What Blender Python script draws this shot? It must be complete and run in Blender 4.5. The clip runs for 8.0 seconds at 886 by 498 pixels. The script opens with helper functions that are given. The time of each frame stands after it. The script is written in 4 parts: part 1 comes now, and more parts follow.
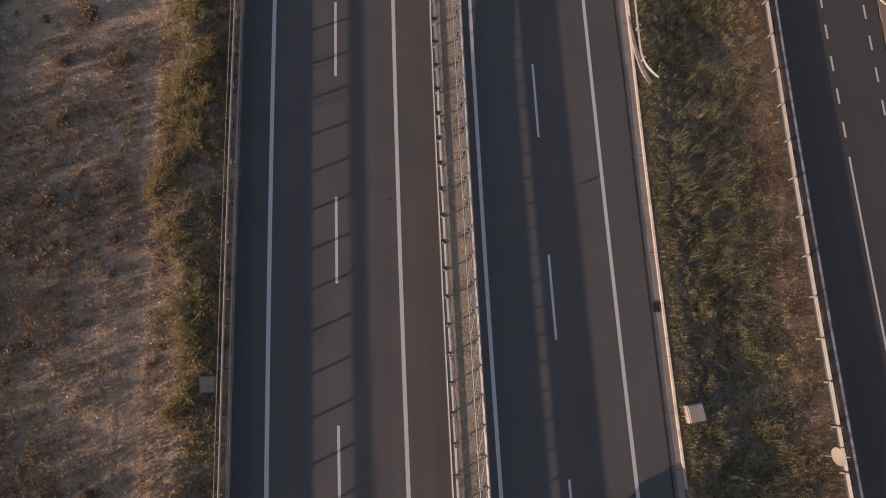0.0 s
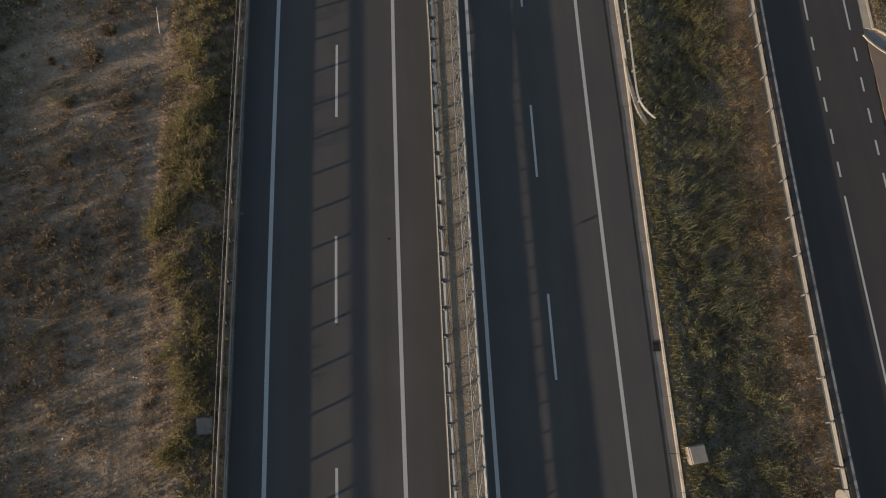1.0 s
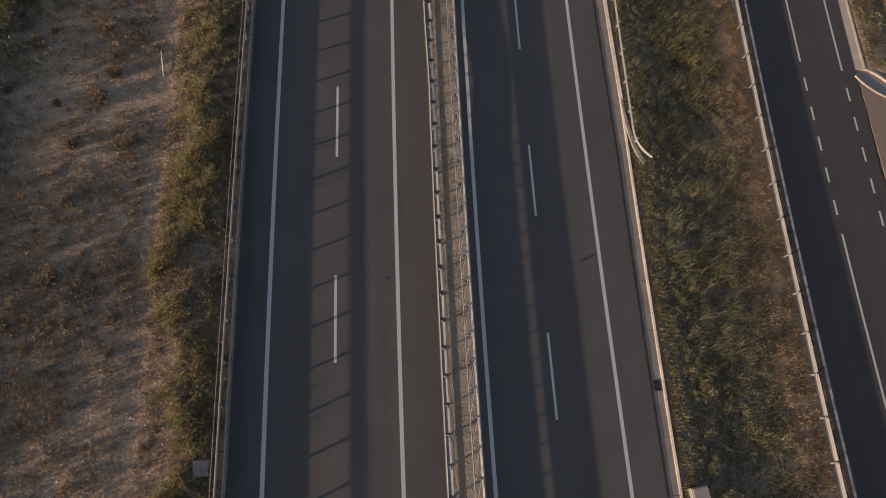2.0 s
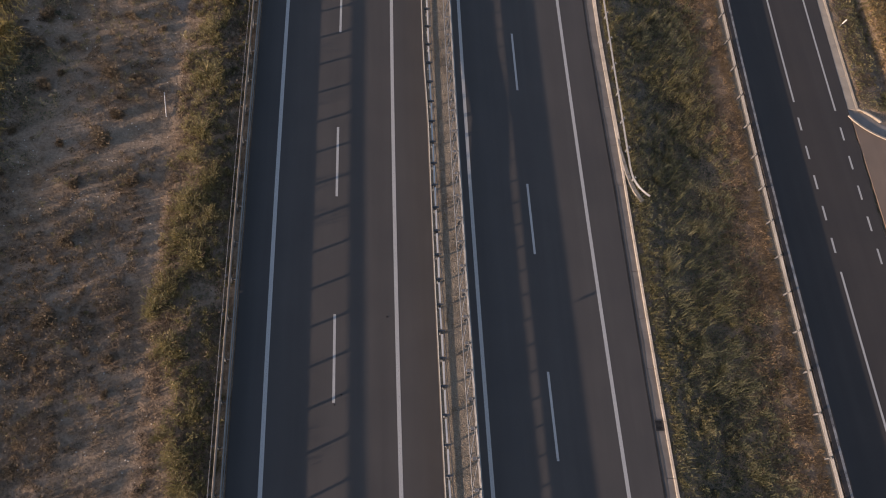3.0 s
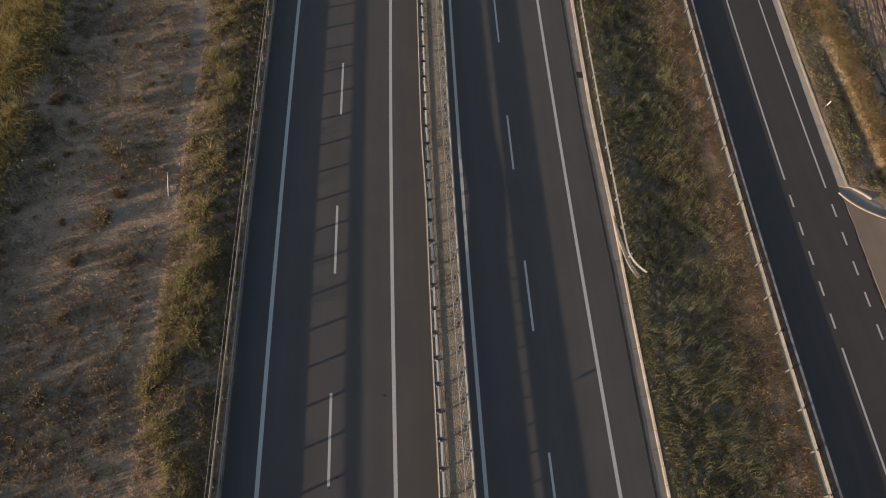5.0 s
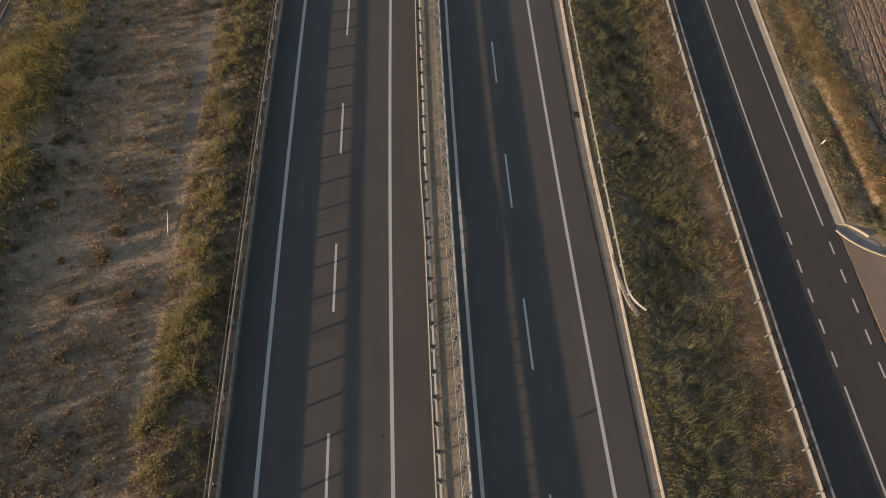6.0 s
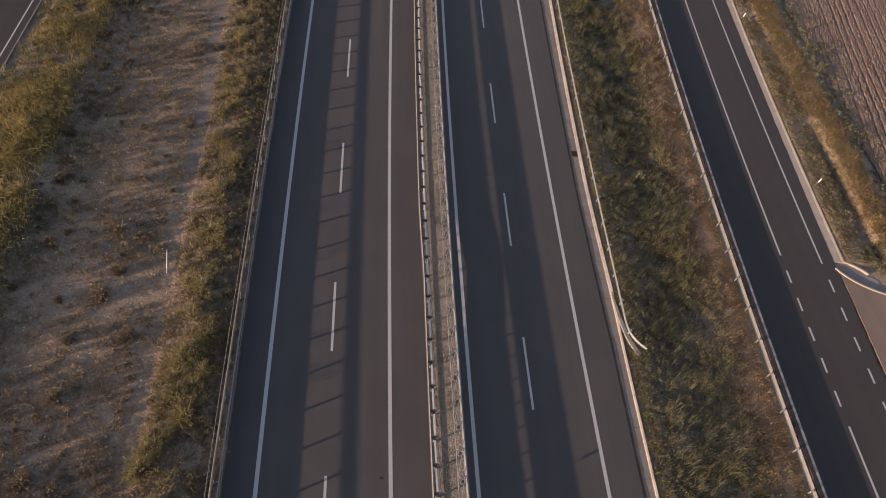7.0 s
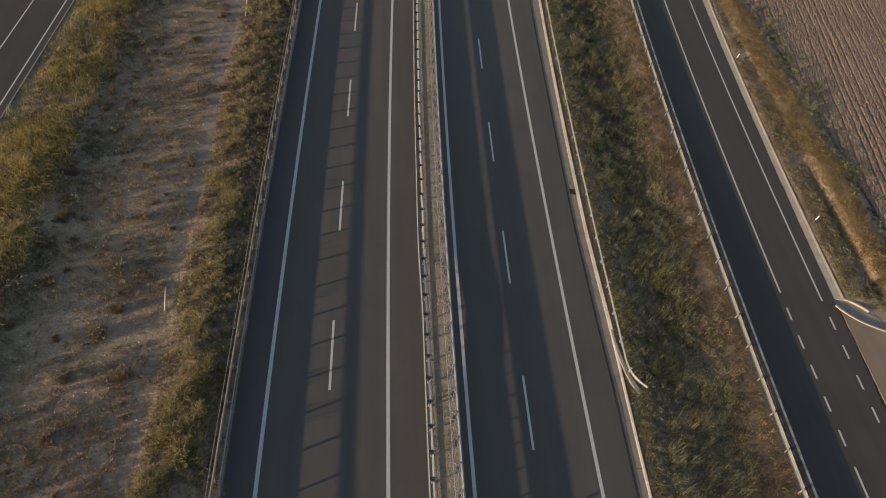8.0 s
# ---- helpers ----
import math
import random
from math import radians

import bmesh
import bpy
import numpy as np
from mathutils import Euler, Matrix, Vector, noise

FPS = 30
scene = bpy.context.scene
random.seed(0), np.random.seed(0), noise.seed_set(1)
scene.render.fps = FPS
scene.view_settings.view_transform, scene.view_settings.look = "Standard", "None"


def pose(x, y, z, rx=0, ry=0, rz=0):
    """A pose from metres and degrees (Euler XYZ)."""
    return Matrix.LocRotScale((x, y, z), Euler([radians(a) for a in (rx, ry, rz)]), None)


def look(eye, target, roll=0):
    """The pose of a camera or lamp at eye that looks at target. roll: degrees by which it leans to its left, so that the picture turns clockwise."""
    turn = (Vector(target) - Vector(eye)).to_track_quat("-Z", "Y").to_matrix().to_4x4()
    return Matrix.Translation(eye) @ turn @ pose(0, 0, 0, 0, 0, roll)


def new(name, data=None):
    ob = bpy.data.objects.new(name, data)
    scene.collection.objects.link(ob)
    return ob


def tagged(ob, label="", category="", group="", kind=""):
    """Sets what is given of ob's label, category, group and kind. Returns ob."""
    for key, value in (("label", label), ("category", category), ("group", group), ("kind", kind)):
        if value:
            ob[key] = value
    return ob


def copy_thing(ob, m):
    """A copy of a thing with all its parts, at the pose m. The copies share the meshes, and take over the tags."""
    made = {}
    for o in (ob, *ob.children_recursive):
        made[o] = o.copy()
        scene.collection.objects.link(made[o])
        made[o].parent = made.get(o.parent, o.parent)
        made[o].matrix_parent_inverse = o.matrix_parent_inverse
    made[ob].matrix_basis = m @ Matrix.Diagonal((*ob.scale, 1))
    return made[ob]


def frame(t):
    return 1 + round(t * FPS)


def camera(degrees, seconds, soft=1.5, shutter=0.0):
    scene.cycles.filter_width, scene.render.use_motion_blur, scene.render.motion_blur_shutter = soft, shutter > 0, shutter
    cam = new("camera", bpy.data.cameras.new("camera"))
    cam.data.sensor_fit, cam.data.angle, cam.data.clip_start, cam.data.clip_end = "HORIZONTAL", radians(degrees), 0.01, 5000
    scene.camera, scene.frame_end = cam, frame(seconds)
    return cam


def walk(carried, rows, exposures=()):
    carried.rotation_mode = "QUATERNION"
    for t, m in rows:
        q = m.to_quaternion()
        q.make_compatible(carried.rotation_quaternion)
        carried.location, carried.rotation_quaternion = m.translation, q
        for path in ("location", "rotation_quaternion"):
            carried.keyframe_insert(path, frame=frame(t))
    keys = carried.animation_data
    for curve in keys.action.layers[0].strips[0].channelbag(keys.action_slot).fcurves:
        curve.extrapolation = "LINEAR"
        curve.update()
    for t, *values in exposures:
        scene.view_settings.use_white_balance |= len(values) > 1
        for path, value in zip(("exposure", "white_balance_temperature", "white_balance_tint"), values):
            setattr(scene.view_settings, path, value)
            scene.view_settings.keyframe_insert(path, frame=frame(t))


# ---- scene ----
cam = camera(66.70, 8.0, soft=1.0)
ROWS = [
    (0.0, -0.781, -11.940, 35.034, 14.665, -10.035, -2.294),
    (0.5, -0.851, -11.768, 35.107, 16.051, -10.168, -2.274),
    (1.0, -0.900, -11.629, 35.184, 17.479, -10.242, -2.317),
    (1.5, -0.934, -11.523, 35.262, 18.952, -10.272, -2.367),
    (3.0, -0.929, -11.419, 35.395, 23.693, -10.285, -2.520),
    (3.5, -0.930, -11.404, 35.426, 25.323, -10.288, -2.592),
    (4.0, -0.921, -11.399, 35.449, 26.928, -10.279, -2.648),
    (4.5, -0.901, -11.395, 35.466, 28.552, -10.280, -2.678),
    (6.0, -0.870, -11.346, 35.538, 33.333, -10.318, -2.819),
    (6.5, -0.852, -11.319, 35.548, 34.920, -10.319, -2.832),
    (7.0, -0.830, -11.296, 35.564, 36.542, -10.306, -2.864),
    (7.5, -0.800, -11.285, 35.585, 38.123, -10.268, -2.924),
    (8.0, -0.758, -11.280, 35.610, 39.709, -10.257, -2.917),
]
EXPOSURES = [
    (0.0, 1.40, 6960, 30.7), (0.5, 1.07, 6500, 16.7), (1.0, 1.00, 6510, 12.7), (1.5, 1.17, 6960, 23.7), (3.0, 1.28, 6420, 25.7), (3.5, 1.37, 6360, 30.7),
    (4.0, 1.29, 6660, 19.7), (4.5, 1.19, 6630, 17.7), (6.0, 1.40, 7320, 17.2), (6.5, 1.43, 6900, 28.7), (7.0, 1.43, 6760, 30.2), (7.5, 1.45, 6820, 21.7), (8.0, 1.33, 6820, 13.7),
]
walk(cam, [(t, pose(x, y, z, a, b, c)) for t, x, y, z, a, b, c in ROWS], EXPOSURES)

# ---- light: low sun over the left verge, clear sky ----
SUN_ELEVATION, SUN_AZIMUTH = radians(8.3), radians(24.0)
to_sun = Vector((-math.cos(SUN_AZIMUTH) * math.cos(SUN_ELEVATION), -math.sin(SUN_AZIMUTH) * math.cos(SUN_ELEVATION), math.sin(SUN_ELEVATION)))
sun = new("sun", bpy.data.lights.new("sun", "SUN"))
sun.data.energy, sun.data.angle, sun.data.color = 4.0, radians(0.6), (1.0, 0.79, 0.565)
sun.matrix_world = look((0, 0, 60), Vector((0, 0, 60)) - to_sun)
world = bpy.data.worlds.new("sky")
scene.world = world
world.use_nodes = True
sky = world.node_tree.nodes.new("ShaderNodeTexSky")
sky.sky_type, sky.sun_disc, sky.sun_elevation = "NISHITA", False, SUN_ELEVATION
sky.sun_rotation = math.atan2(to_sun.x, to_sun.y)
backdrop = world.node_tree.nodes["Background"]
backdrop.inputs["Strength"].default_value = 0.11
world.node_tree.links.new(sky.outputs[0], backdrop.inputs["Color"])


# ---- materials ----
class Nodes:
    def __init__(self, name):
        self.mat = bpy.data.materials.new(name)
        self.mat.use_nodes = True
        self.tree = self.mat.node_tree
        self.bsdf = self.tree.nodes["Principled BSDF"]
        self.geo = self.tree.nodes.new("ShaderNodeNewGeometry")
        self.info = self.tree.nodes.new("ShaderNodeObjectInfo")

    def put(self, socket, value):
        if isinstance(value, bpy.types.NodeSocket):
            self.tree.links.new(value, socket)
        elif isinstance(value, (tuple, list)) and len(value) == 3 and socket.type == "RGBA":
            socket.default_value = (*value, 1)
        else:
            socket.default_value = value

    def at(self, scale=(1, 1, 1), turn=0.0):
        n = self.tree.nodes.new("ShaderNodeMapping")
        self.tree.links.new(self.geo.outputs["Position"], n.inputs["Vector"])
        n.inputs["Scale"].default_value = scale
        n.inputs["Rotation"].default_value = (0, 0, turn)
        return n.outputs[0]

    def noise(self, scale, detail=4.0, rough=0.55, where=None):
        n = self.tree.nodes.new("ShaderNodeTexNoise")
        n.inputs["Scale"].default_value, n.inputs["Detail"].default_value, n.inputs["Roughness"].default_value = scale, detail, rough
        self.tree.links.new(where or self.geo.outputs["Position"], n.inputs["Vector"])
        return n.outputs["Fac"]

    def ramp(self, fac, *stops):
        n = self.tree.nodes.new("ShaderNodeValToRGB")
        self.put(n.inputs["Fac"], fac)
        el = n.color_ramp.elements
        while len(el) < len(stops):
            el.new(0.5)
        for e, (p, c) in zip(el, stops):
            e.position, e.color = p, (*(c if isinstance(c, tuple) else (c, c, c)), 1)
        return n.outputs["Color"]

    def mix(self, fac, a, b, how="MIX"):
        n = self.tree.nodes.new("ShaderNodeMix")
        n.data_type, n.blend_type = "RGBA", how
        self.put(n.inputs[0], fac)
        self.put(n.inputs[6], a)
        self.put(n.inputs[7], b)
        return n.outputs[2]

    def calc(self, how, a, b=0.0, c=0.0):
        n = self.tree.nodes.new("ShaderNodeMath")
        n.operation = how
        for s, v in zip(n.inputs, (a, b, c)):
            self.put(s, v)
        return n.outputs[0]

    def bump(self, height, strength=0.3, distance=0.01):
        n = self.tree.nodes.new("ShaderNodeBump")
        n.inputs["Strength"].default_value, n.inputs["Distance"].default_value = strength, distance
        self.put(n.inputs["Height"], height)
        self.tree.links.new(n.outputs[0], self.bsdf.inputs["Normal"])

    def done(self, colour, rough=0.8, metal=0.0, spec=0.4):
        self.put(self.bsdf.inputs["Base Color"], colour)
        self.put(self.bsdf.inputs["Roughness"], rough)
        self.put(self.bsdf.inputs["Metallic"], metal)
        self.put(self.bsdf.inputs["Specular IOR Level"], spec)
        return self.mat


def asphalt(name, low, high, spec=0.35):
    n = Nodes(name)
    grain = n.noise(55, 3, 0.7)
    streak = n.noise(1.0, 4, 0.6, n.at((0.9, 0.035, 1)))
    patch = n.noise(0.35, 3, 0.5)
    col = n.ramp(streak, (0.2, low), (0.8, high))
    col = n.mix(0.5, col, n.ramp(patch, (0.3, (0.6, 0.6, 0.6)), (0.75, (1, 1, 1))), "MULTIPLY")
    col = n.mix(0.55, col, n.ramp(grain, (0.3, (0.5, 0.5, 0.5)), (0.7, (1, 1, 1))), "MULTIPLY")
    n.bump(grain, 0.35, 0.01)
    return n.done(col, n.ramp(patch, (0.3, 0.72), (0.8, 0.88)), 0.0, spec)


def paint(name, colour, worn=(0.09, 0.085, 0.08), wear=0.42):
    n = Nodes(name)
    fine, coarse = n.noise(26, 4, 0.7), n.noise(1.3, 4, 0.6)
    gone = n.calc("MULTIPLY", n.ramp(fine, (wear, 1.0), (wear + 0.1, 0.0)), n.ramp(coarse, (0.35, 1.0), (0.7, 0.25)))
    col = n.mix(n.ramp(coarse, (0.3, 0.0), (0.8, 0.35)), colour, tuple(c * 0.7 for c in colour))
    n.bump(fine, 0.2, 0.005)
    return n.done(n.mix(gone, col, worn), 0.65)


def metal(name, low, high, rough=0.45, metallic=0.75):
    n = Nodes(name)
    spots, streak = n.noise(9, 5, 0.6), n.noise(1.2, 3, 0.5)
    col = n.mix(n.info.outputs["Random"], n.ramp(spots, (0.3, low), (0.7, high)), n.ramp(streak, (0.3, low), (0.7, high)))
    n.bump(spots, 0.08, 0.004)
    return n.done(col, n.ramp(spots, (0.3, rough), (0.8, rough + 0.2)), metallic, 0.5)


def stone(name, low, high, scale=7.0):
    n = Nodes(name)
    grain, stain = n.noise(scale * 6, 4, 0.7), n.noise(scale * 0.16, 4, 0.6)
    col = n.ramp(stain, (0.3, low), (0.7, high))
    col = n.mix(0.5, col, n.ramp(grain, (0.3, (0.6, 0.6, 0.6)), (0.7, (1, 1, 1))), "MULTIPLY")
    col = n.mix(n.calc("MULTIPLY", n.info.outputs["Random"], 0.35), col, low)
    n.bump(grain, 0.4, 0.01)
    return n.done(col, 0.85, 0.0, 0.3)


def leaf(name, *stops, patch=0.7, shine=0.25, thinness=0.22):
    n = Nodes(name)
    rnd = n.geo.outputs["Random Per Island"]
    clump = n.noise(patch, 3, 0.6)
    mixed = n.calc("ADD", n.calc("MULTIPLY", rnd, 0.36), n.calc("MULTIPLY", n.ramp(clump, (0.3, 0.0), (0.7, 1.0)), 0.64))
    col = n.ramp(mixed, *stops)
    n.done(col, 0.6, 0.0, shine)
    thin = n.tree.nodes.new("ShaderNodeBsdfTranslucent")
    n.put(thin.inputs["Color"], col)
    both = n.tree.nodes.new("ShaderNodeMixShader")
    both.inputs[0].default_value = thinness
    n.tree.links.new(n.bsdf.outputs[0], both.inputs[1])
    n.tree.links.new(thin.outputs[0], both.inputs[2])
    n.tree.links.new(both.outputs[0], n.tree.nodes["Material Output"].inputs["Surface"])
    return n.mat


def soil(name, low, high, dry, scale=1.0, lumpy=0.55, relief=0.06):
    n = Nodes(name)
    big, mid, fine = n.noise(0.16 * scale, 4, 0.6), n.noise(1.3 * scale, 5, 0.65), n.noise(22 * scale, 4, 0.7)
    col = n.ramp(mid, (0.3, low), (0.7, high))
    col = n.mix(n.ramp(big, (0.42, 0.0), (0.62, 0.7)), col, dry)
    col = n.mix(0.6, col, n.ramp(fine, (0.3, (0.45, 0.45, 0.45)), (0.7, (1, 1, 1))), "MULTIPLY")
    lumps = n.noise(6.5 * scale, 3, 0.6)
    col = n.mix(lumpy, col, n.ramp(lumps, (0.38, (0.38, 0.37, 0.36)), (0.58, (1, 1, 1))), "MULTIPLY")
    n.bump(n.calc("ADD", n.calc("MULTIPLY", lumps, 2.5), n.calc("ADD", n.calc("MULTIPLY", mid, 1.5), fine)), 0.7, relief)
    return n.done(col, 0.95, 0.0, 0.15)


M_ASPHALT = asphalt("asphalt", (0.0625, 0.0575, 0.0540), (0.084, 0.0775, 0.0725))
M_ASPHALT_SIDE = asphalt("asphalt_side", (0.049, 0.0435, 0.041), (0.066, 0.0585, 0.055), 0.2)
M_ASPHALT_OLD = asphalt("asphalt_pale", (0.180, 0.130, 0.096), (0.245, 0.180, 0.134))
M_LINE = paint("line_paint", (0.39, 0.385, 0.365), wear=0.35)
M_LINE_WORN = paint("worn_line_paint", (0.48, 0.47, 0.45), wear=0.56)
M_STEEL = metal("galvanised_steel", (0.125, 0.133, 0.140), (0.215, 0.226, 0.238), 0.5, 0.35)
M_STEEL_SIDE = metal("weathered_pale_steel", (0.100, 0.102, 0.104), (0.165, 0.167, 0.169), 0.55, 0.25)
M_STEEL_BROWN = metal("brownish_steel", (0.085, 0.080, 0.073), (0.150, 0.142, 0.130), 0.6, 0.25)
M_ZINC = metal("pale_zinc", (0.40, 0.385, 0.36), (0.56, 0.54, 0.51), 0.55, 0.1)
M_STEEL_DARK = metal("dark_steel", (0.030, 0.029, 0.028), (0.055, 0.053, 0.050), 0.7, 0.2)
M_STEEL_DULL = metal("weathered_steel", (0.10, 0.103, 0.107), (0.18, 0.186, 0.192), 0.6, 0.25)
M_STEEL_OLD = metal("grey_old_steel", (0.055, 0.059, 0.064), (0.10, 0.106, 0.114), 0.6, 0.3)
M_CONCRETE = stone("concrete", (0.175, 0.158, 0.141), (0.25, 0.226, 0.203))
M_CONCRETE_DARK = stone("dark_concrete", (0.080, 0.072, 0.065), (0.122, 0.110, 0.099))
M_TAR = stone("tar", (0.016, 0.015, 0.014), (0.032, 0.030, 0.028))
M_CONCRETE_SIDE = stone("dusty_concrete", (0.255, 0.222, 0.180), (0.350, 0.308, 0.252))
M_GUTTER = stone("gutter_concrete", (0.158, 0.139, 0.121), (0.228, 0.203, 0.178))
M_KERB = stone("kerb_concrete", (0.205, 0.189, 0.166), (0.32, 0.296, 0.262))
M_GRAVEL = soil("gravel", (0.235, 0.196, 0.148), (0.430, 0.364, 0.280), (0.365, 0.305, 0.230), 2.4, 0.6, 0.025)
M_PEBBLE = stone("pebble", (0.22, 0.192, 0.153), (0.46, 0.41, 0.333), 5)
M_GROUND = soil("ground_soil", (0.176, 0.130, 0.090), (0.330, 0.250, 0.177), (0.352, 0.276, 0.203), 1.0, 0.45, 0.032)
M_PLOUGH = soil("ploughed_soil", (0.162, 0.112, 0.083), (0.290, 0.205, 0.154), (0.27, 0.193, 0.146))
M_IRON = metal("cast_iron", (0.025, 0.024, 0.023), (0.06, 0.055, 0.05), 0.6, 0.4)
M_LEAF_DARK = leaf("verge_leaves", (0.05, (0.040, 0.044, 0.024)), (0.40, (0.092, 0.096, 0.050)), (0.70, (0.150, 0.143, 0.081)), (0.96, (0.250, 0.230, 0.152)))
M_LEAF_SHRUB = leaf("shrub_leaves", (0.05, (0.070, 0.064, 0.031)), (0.38, (0.158, 0.143, 0.065)), (0.68, (0.222, 0.194, 0.096)), (0.95, (0.295, 0.250, 0.143)), thinness=0.42)
M_LEAF_GOLD = leaf("golden_grass", (0.05, (0.178, 0.150, 0.061)), (0.45, (0.265, 0.217, 0.086)), (0.75, (0.308, 0.249, 0.105)), (0.97, (0.35, 0.281, 0.130)), thinness=0.38)
M_LEAF_RUST = leaf("rust_grass", (0.05, (0.096, 0.067, 0.038)), (0.45, (0.166, 0.119, 0.071)), (0.75, (0.225, 0.160, 0.095)), (0.97, (0.36, 0.27, 0.165)), thinness=0.3)
M_LEAF_ORANGE = leaf("orange_grass", (0.05, (0.110, 0.080, 0.038)), (0.45, (0.195, 0.138, 0.063)), (0.75, (0.262, 0.182, 0.082)), (0.97, (0.36, 0.26, 0.135)))
M_LEAF_DRY = leaf("dry_weeds", (0.05, (0.095, 0.077, 0.048)), (0.42, (0.185, 0.144, 0.091)), (0.72, (0.26, 0.205, 0.135)), (0.95, (0.40, 0.33, 0.24)), patch=0.35)
M_LEAF_BROWN = leaf("brown_brush", (0.05, (0.060, 0.046, 0.029)), (0.42, (0.112, 0.085, 0.053)), (0.72, (0.165, 0.125, 0.079)), (0.95, (0.29, 0.24, 0.17)), patch=0.5)
M_LEAF_FIELD = leaf("field_herbage", (0.05, (0.076, 0.058, 0.041)), (0.42, (0.142, 0.109, 0.076)), (0.72, (0.205, 0.159, 0.111)), (0.95, (0.32, 0.26, 0.19)), patch=0.5, thinness=0.38)
M_LEAF_DEEP = leaf("deep_green_leaves", (0.05, (0.030, 0.035, 0.022)), (0.40, (0.066, 0.072, 0.044)), (0.72, (0.110, 0.110, 0.068)), (0.96, (0.20, 0.185, 0.125)))
M_TWIG = leaf("twigs", (0.1, (0.07, 0.05, 0.03)), (0.9, (0.17, 0.13, 0.09)))


# ---- builders ----
def bend(y):
    """Sideways course of the motorway."""
    return 2.6e-4 * y * y - 0.006 * y


def bend_side(y):
    """Sideways course of the side road."""
    return 5.2e-4 * y * y + 0.011 * y


def bend_far(y):
    """Sideways course of the country road."""
    return 0.036 * (y - 35.0)


def bend_kerb(y):
    """Course of the kerb of the right carriageway, from its line at y = 0."""
    return 4.6e-4 * y * y


def bend_kerb_side(y):
    """Course of the far kerb of the side road, from its line at y = 0."""
    return 8.05e-4 * y * y + 0.0039 * y


def bend_gutter(y):
    """Course of the gutter, which runs nearer the carriageway beyond the barrier's end."""
    t = min(1.0, max(0.0, (y - 10.0) / 13.0))
    return bend_kerb(y) - 0.25 * t * t * (3 - 2 * t)


def part(name, bm, material, parent, label=""):
    me = bpy.data.meshes.new(name)
    bm.to_mesh(me)
    bm.free()
    me.materials.append(material)
    ob = new(name, me)
    ob.parent = parent
    if label:
        tagged(ob, label)
    return ob


def share(name, me, parent, m):
    ob = new(name, me)
    ob.parent = parent
    ob.matrix_basis = m
    return ob


def thing(name, label, category, m=None, group="", kind=""):
    ob = new(name)
    ob.empty_display_size = 0.2
    if m is not None:
        ob.matrix_basis = m
    return tagged(ob, label, category, group, kind)


def box(bm, x0, y0, z0, x1, y1, z1, bevel=0.0, turn=None):
    made = bmesh.ops.create_cube(bm, size=1.0)["verts"]
    m = Matrix.Translation(((x0 + x1) / 2, (y0 + y1) / 2, (z0 + z1) / 2)) @ (turn or Matrix()) @ Matrix.Diagonal((x1 - x0, y1 - y0, z1 - z0, 1))
    bmesh.ops.transform(bm, matrix=m, verts=made)
    if bevel:
        edges = list({e for v in made for e in v.link_edges})
        bmesh.ops.bevel(bm, geom=edges, offset=bevel, segments=2, affect="EDGES", profile=0.6)


def rod(bm, a, b, r, sides=6):
    a, b = Vector(a), Vector(b)
    m = Matrix.Translation((a + b) / 2) @ (b - a).to_track_quat("Z", "Y").to_matrix().to_4x4()
    bmesh.ops.create_cone(bm, cap_ends=True, segments=sides, radius1=r, radius2=r, depth=(b - a).length, matrix=m)


def sweep(bm, profile, ys, course, closed=True):
    """Profile of (x, z) carried along y by the course."""
    rings = []
    for y in ys:
        dx, dz = course(y)
        rings.append([bm.verts.new((px + dx, y, pz + dz)) for px, pz in profile])
    n = len(profile)
    for a, b in zip(rings, rings[1:]):
        for i in range(n if closed else n - 1):
            j = (i + 1) % n
            bm.faces.new((a[i], a[j], b[j], b[i]))
    if closed:
        bm.faces.new(rings[0])
        bm.faces.new(list(reversed(rings[-1])))
    bmesh.ops.recalc_face_normals(bm, faces=bm.faces[:])


def steps(a, b, d):
    k = max(1, round((b - a) / d))
    return [a + (b - a) * i / k for i in range(k + 1)]


def raw_mesh(name, verts, faces, material, smooth=False):
    """A mesh from arrays; faces all have the same number of corners."""
    me = bpy.data.meshes.new(name)
    k = faces.shape[1]
    me.vertices.add(len(verts))
    me.vertices.foreach_set("co", np.ascontiguousarray(verts, dtype=np.float32).ravel())
    me.loops.add(faces.size)
    me.loops.foreach_set("vertex_index", np.ascontiguousarray(faces, dtype=np.int32).ravel())
    me.polygons.add(len(faces))
    me.polygons.foreach_set("loop_start", np.arange(0, faces.size, k, dtype=np.int32))
    me.polygons.foreach_set("use_smooth", np.full(len(faces), smooth, dtype=bool))
    me.update(calc_edges=True)
    me.materials.append(material)
    return me


# ---- ground: one sheet to the horizon, with verges, ditch and bank ----
rng = np.random.default_rng(7)


def hills(x, y, scale, seed):
    """Smooth uneven heights from a few crossed waves."""
    r = np.random.default_rng(seed)
    out = 0.0
    for k in range(6):
        a, p = r.uniform(0, 6.283), r.uniform(0, 6.283)
        f = scale * r.uniform(0.6, 1.9)
        out = out + np.sin(f * (x * math.cos(a) + y * math.sin(a)) + p) / 6
    return out


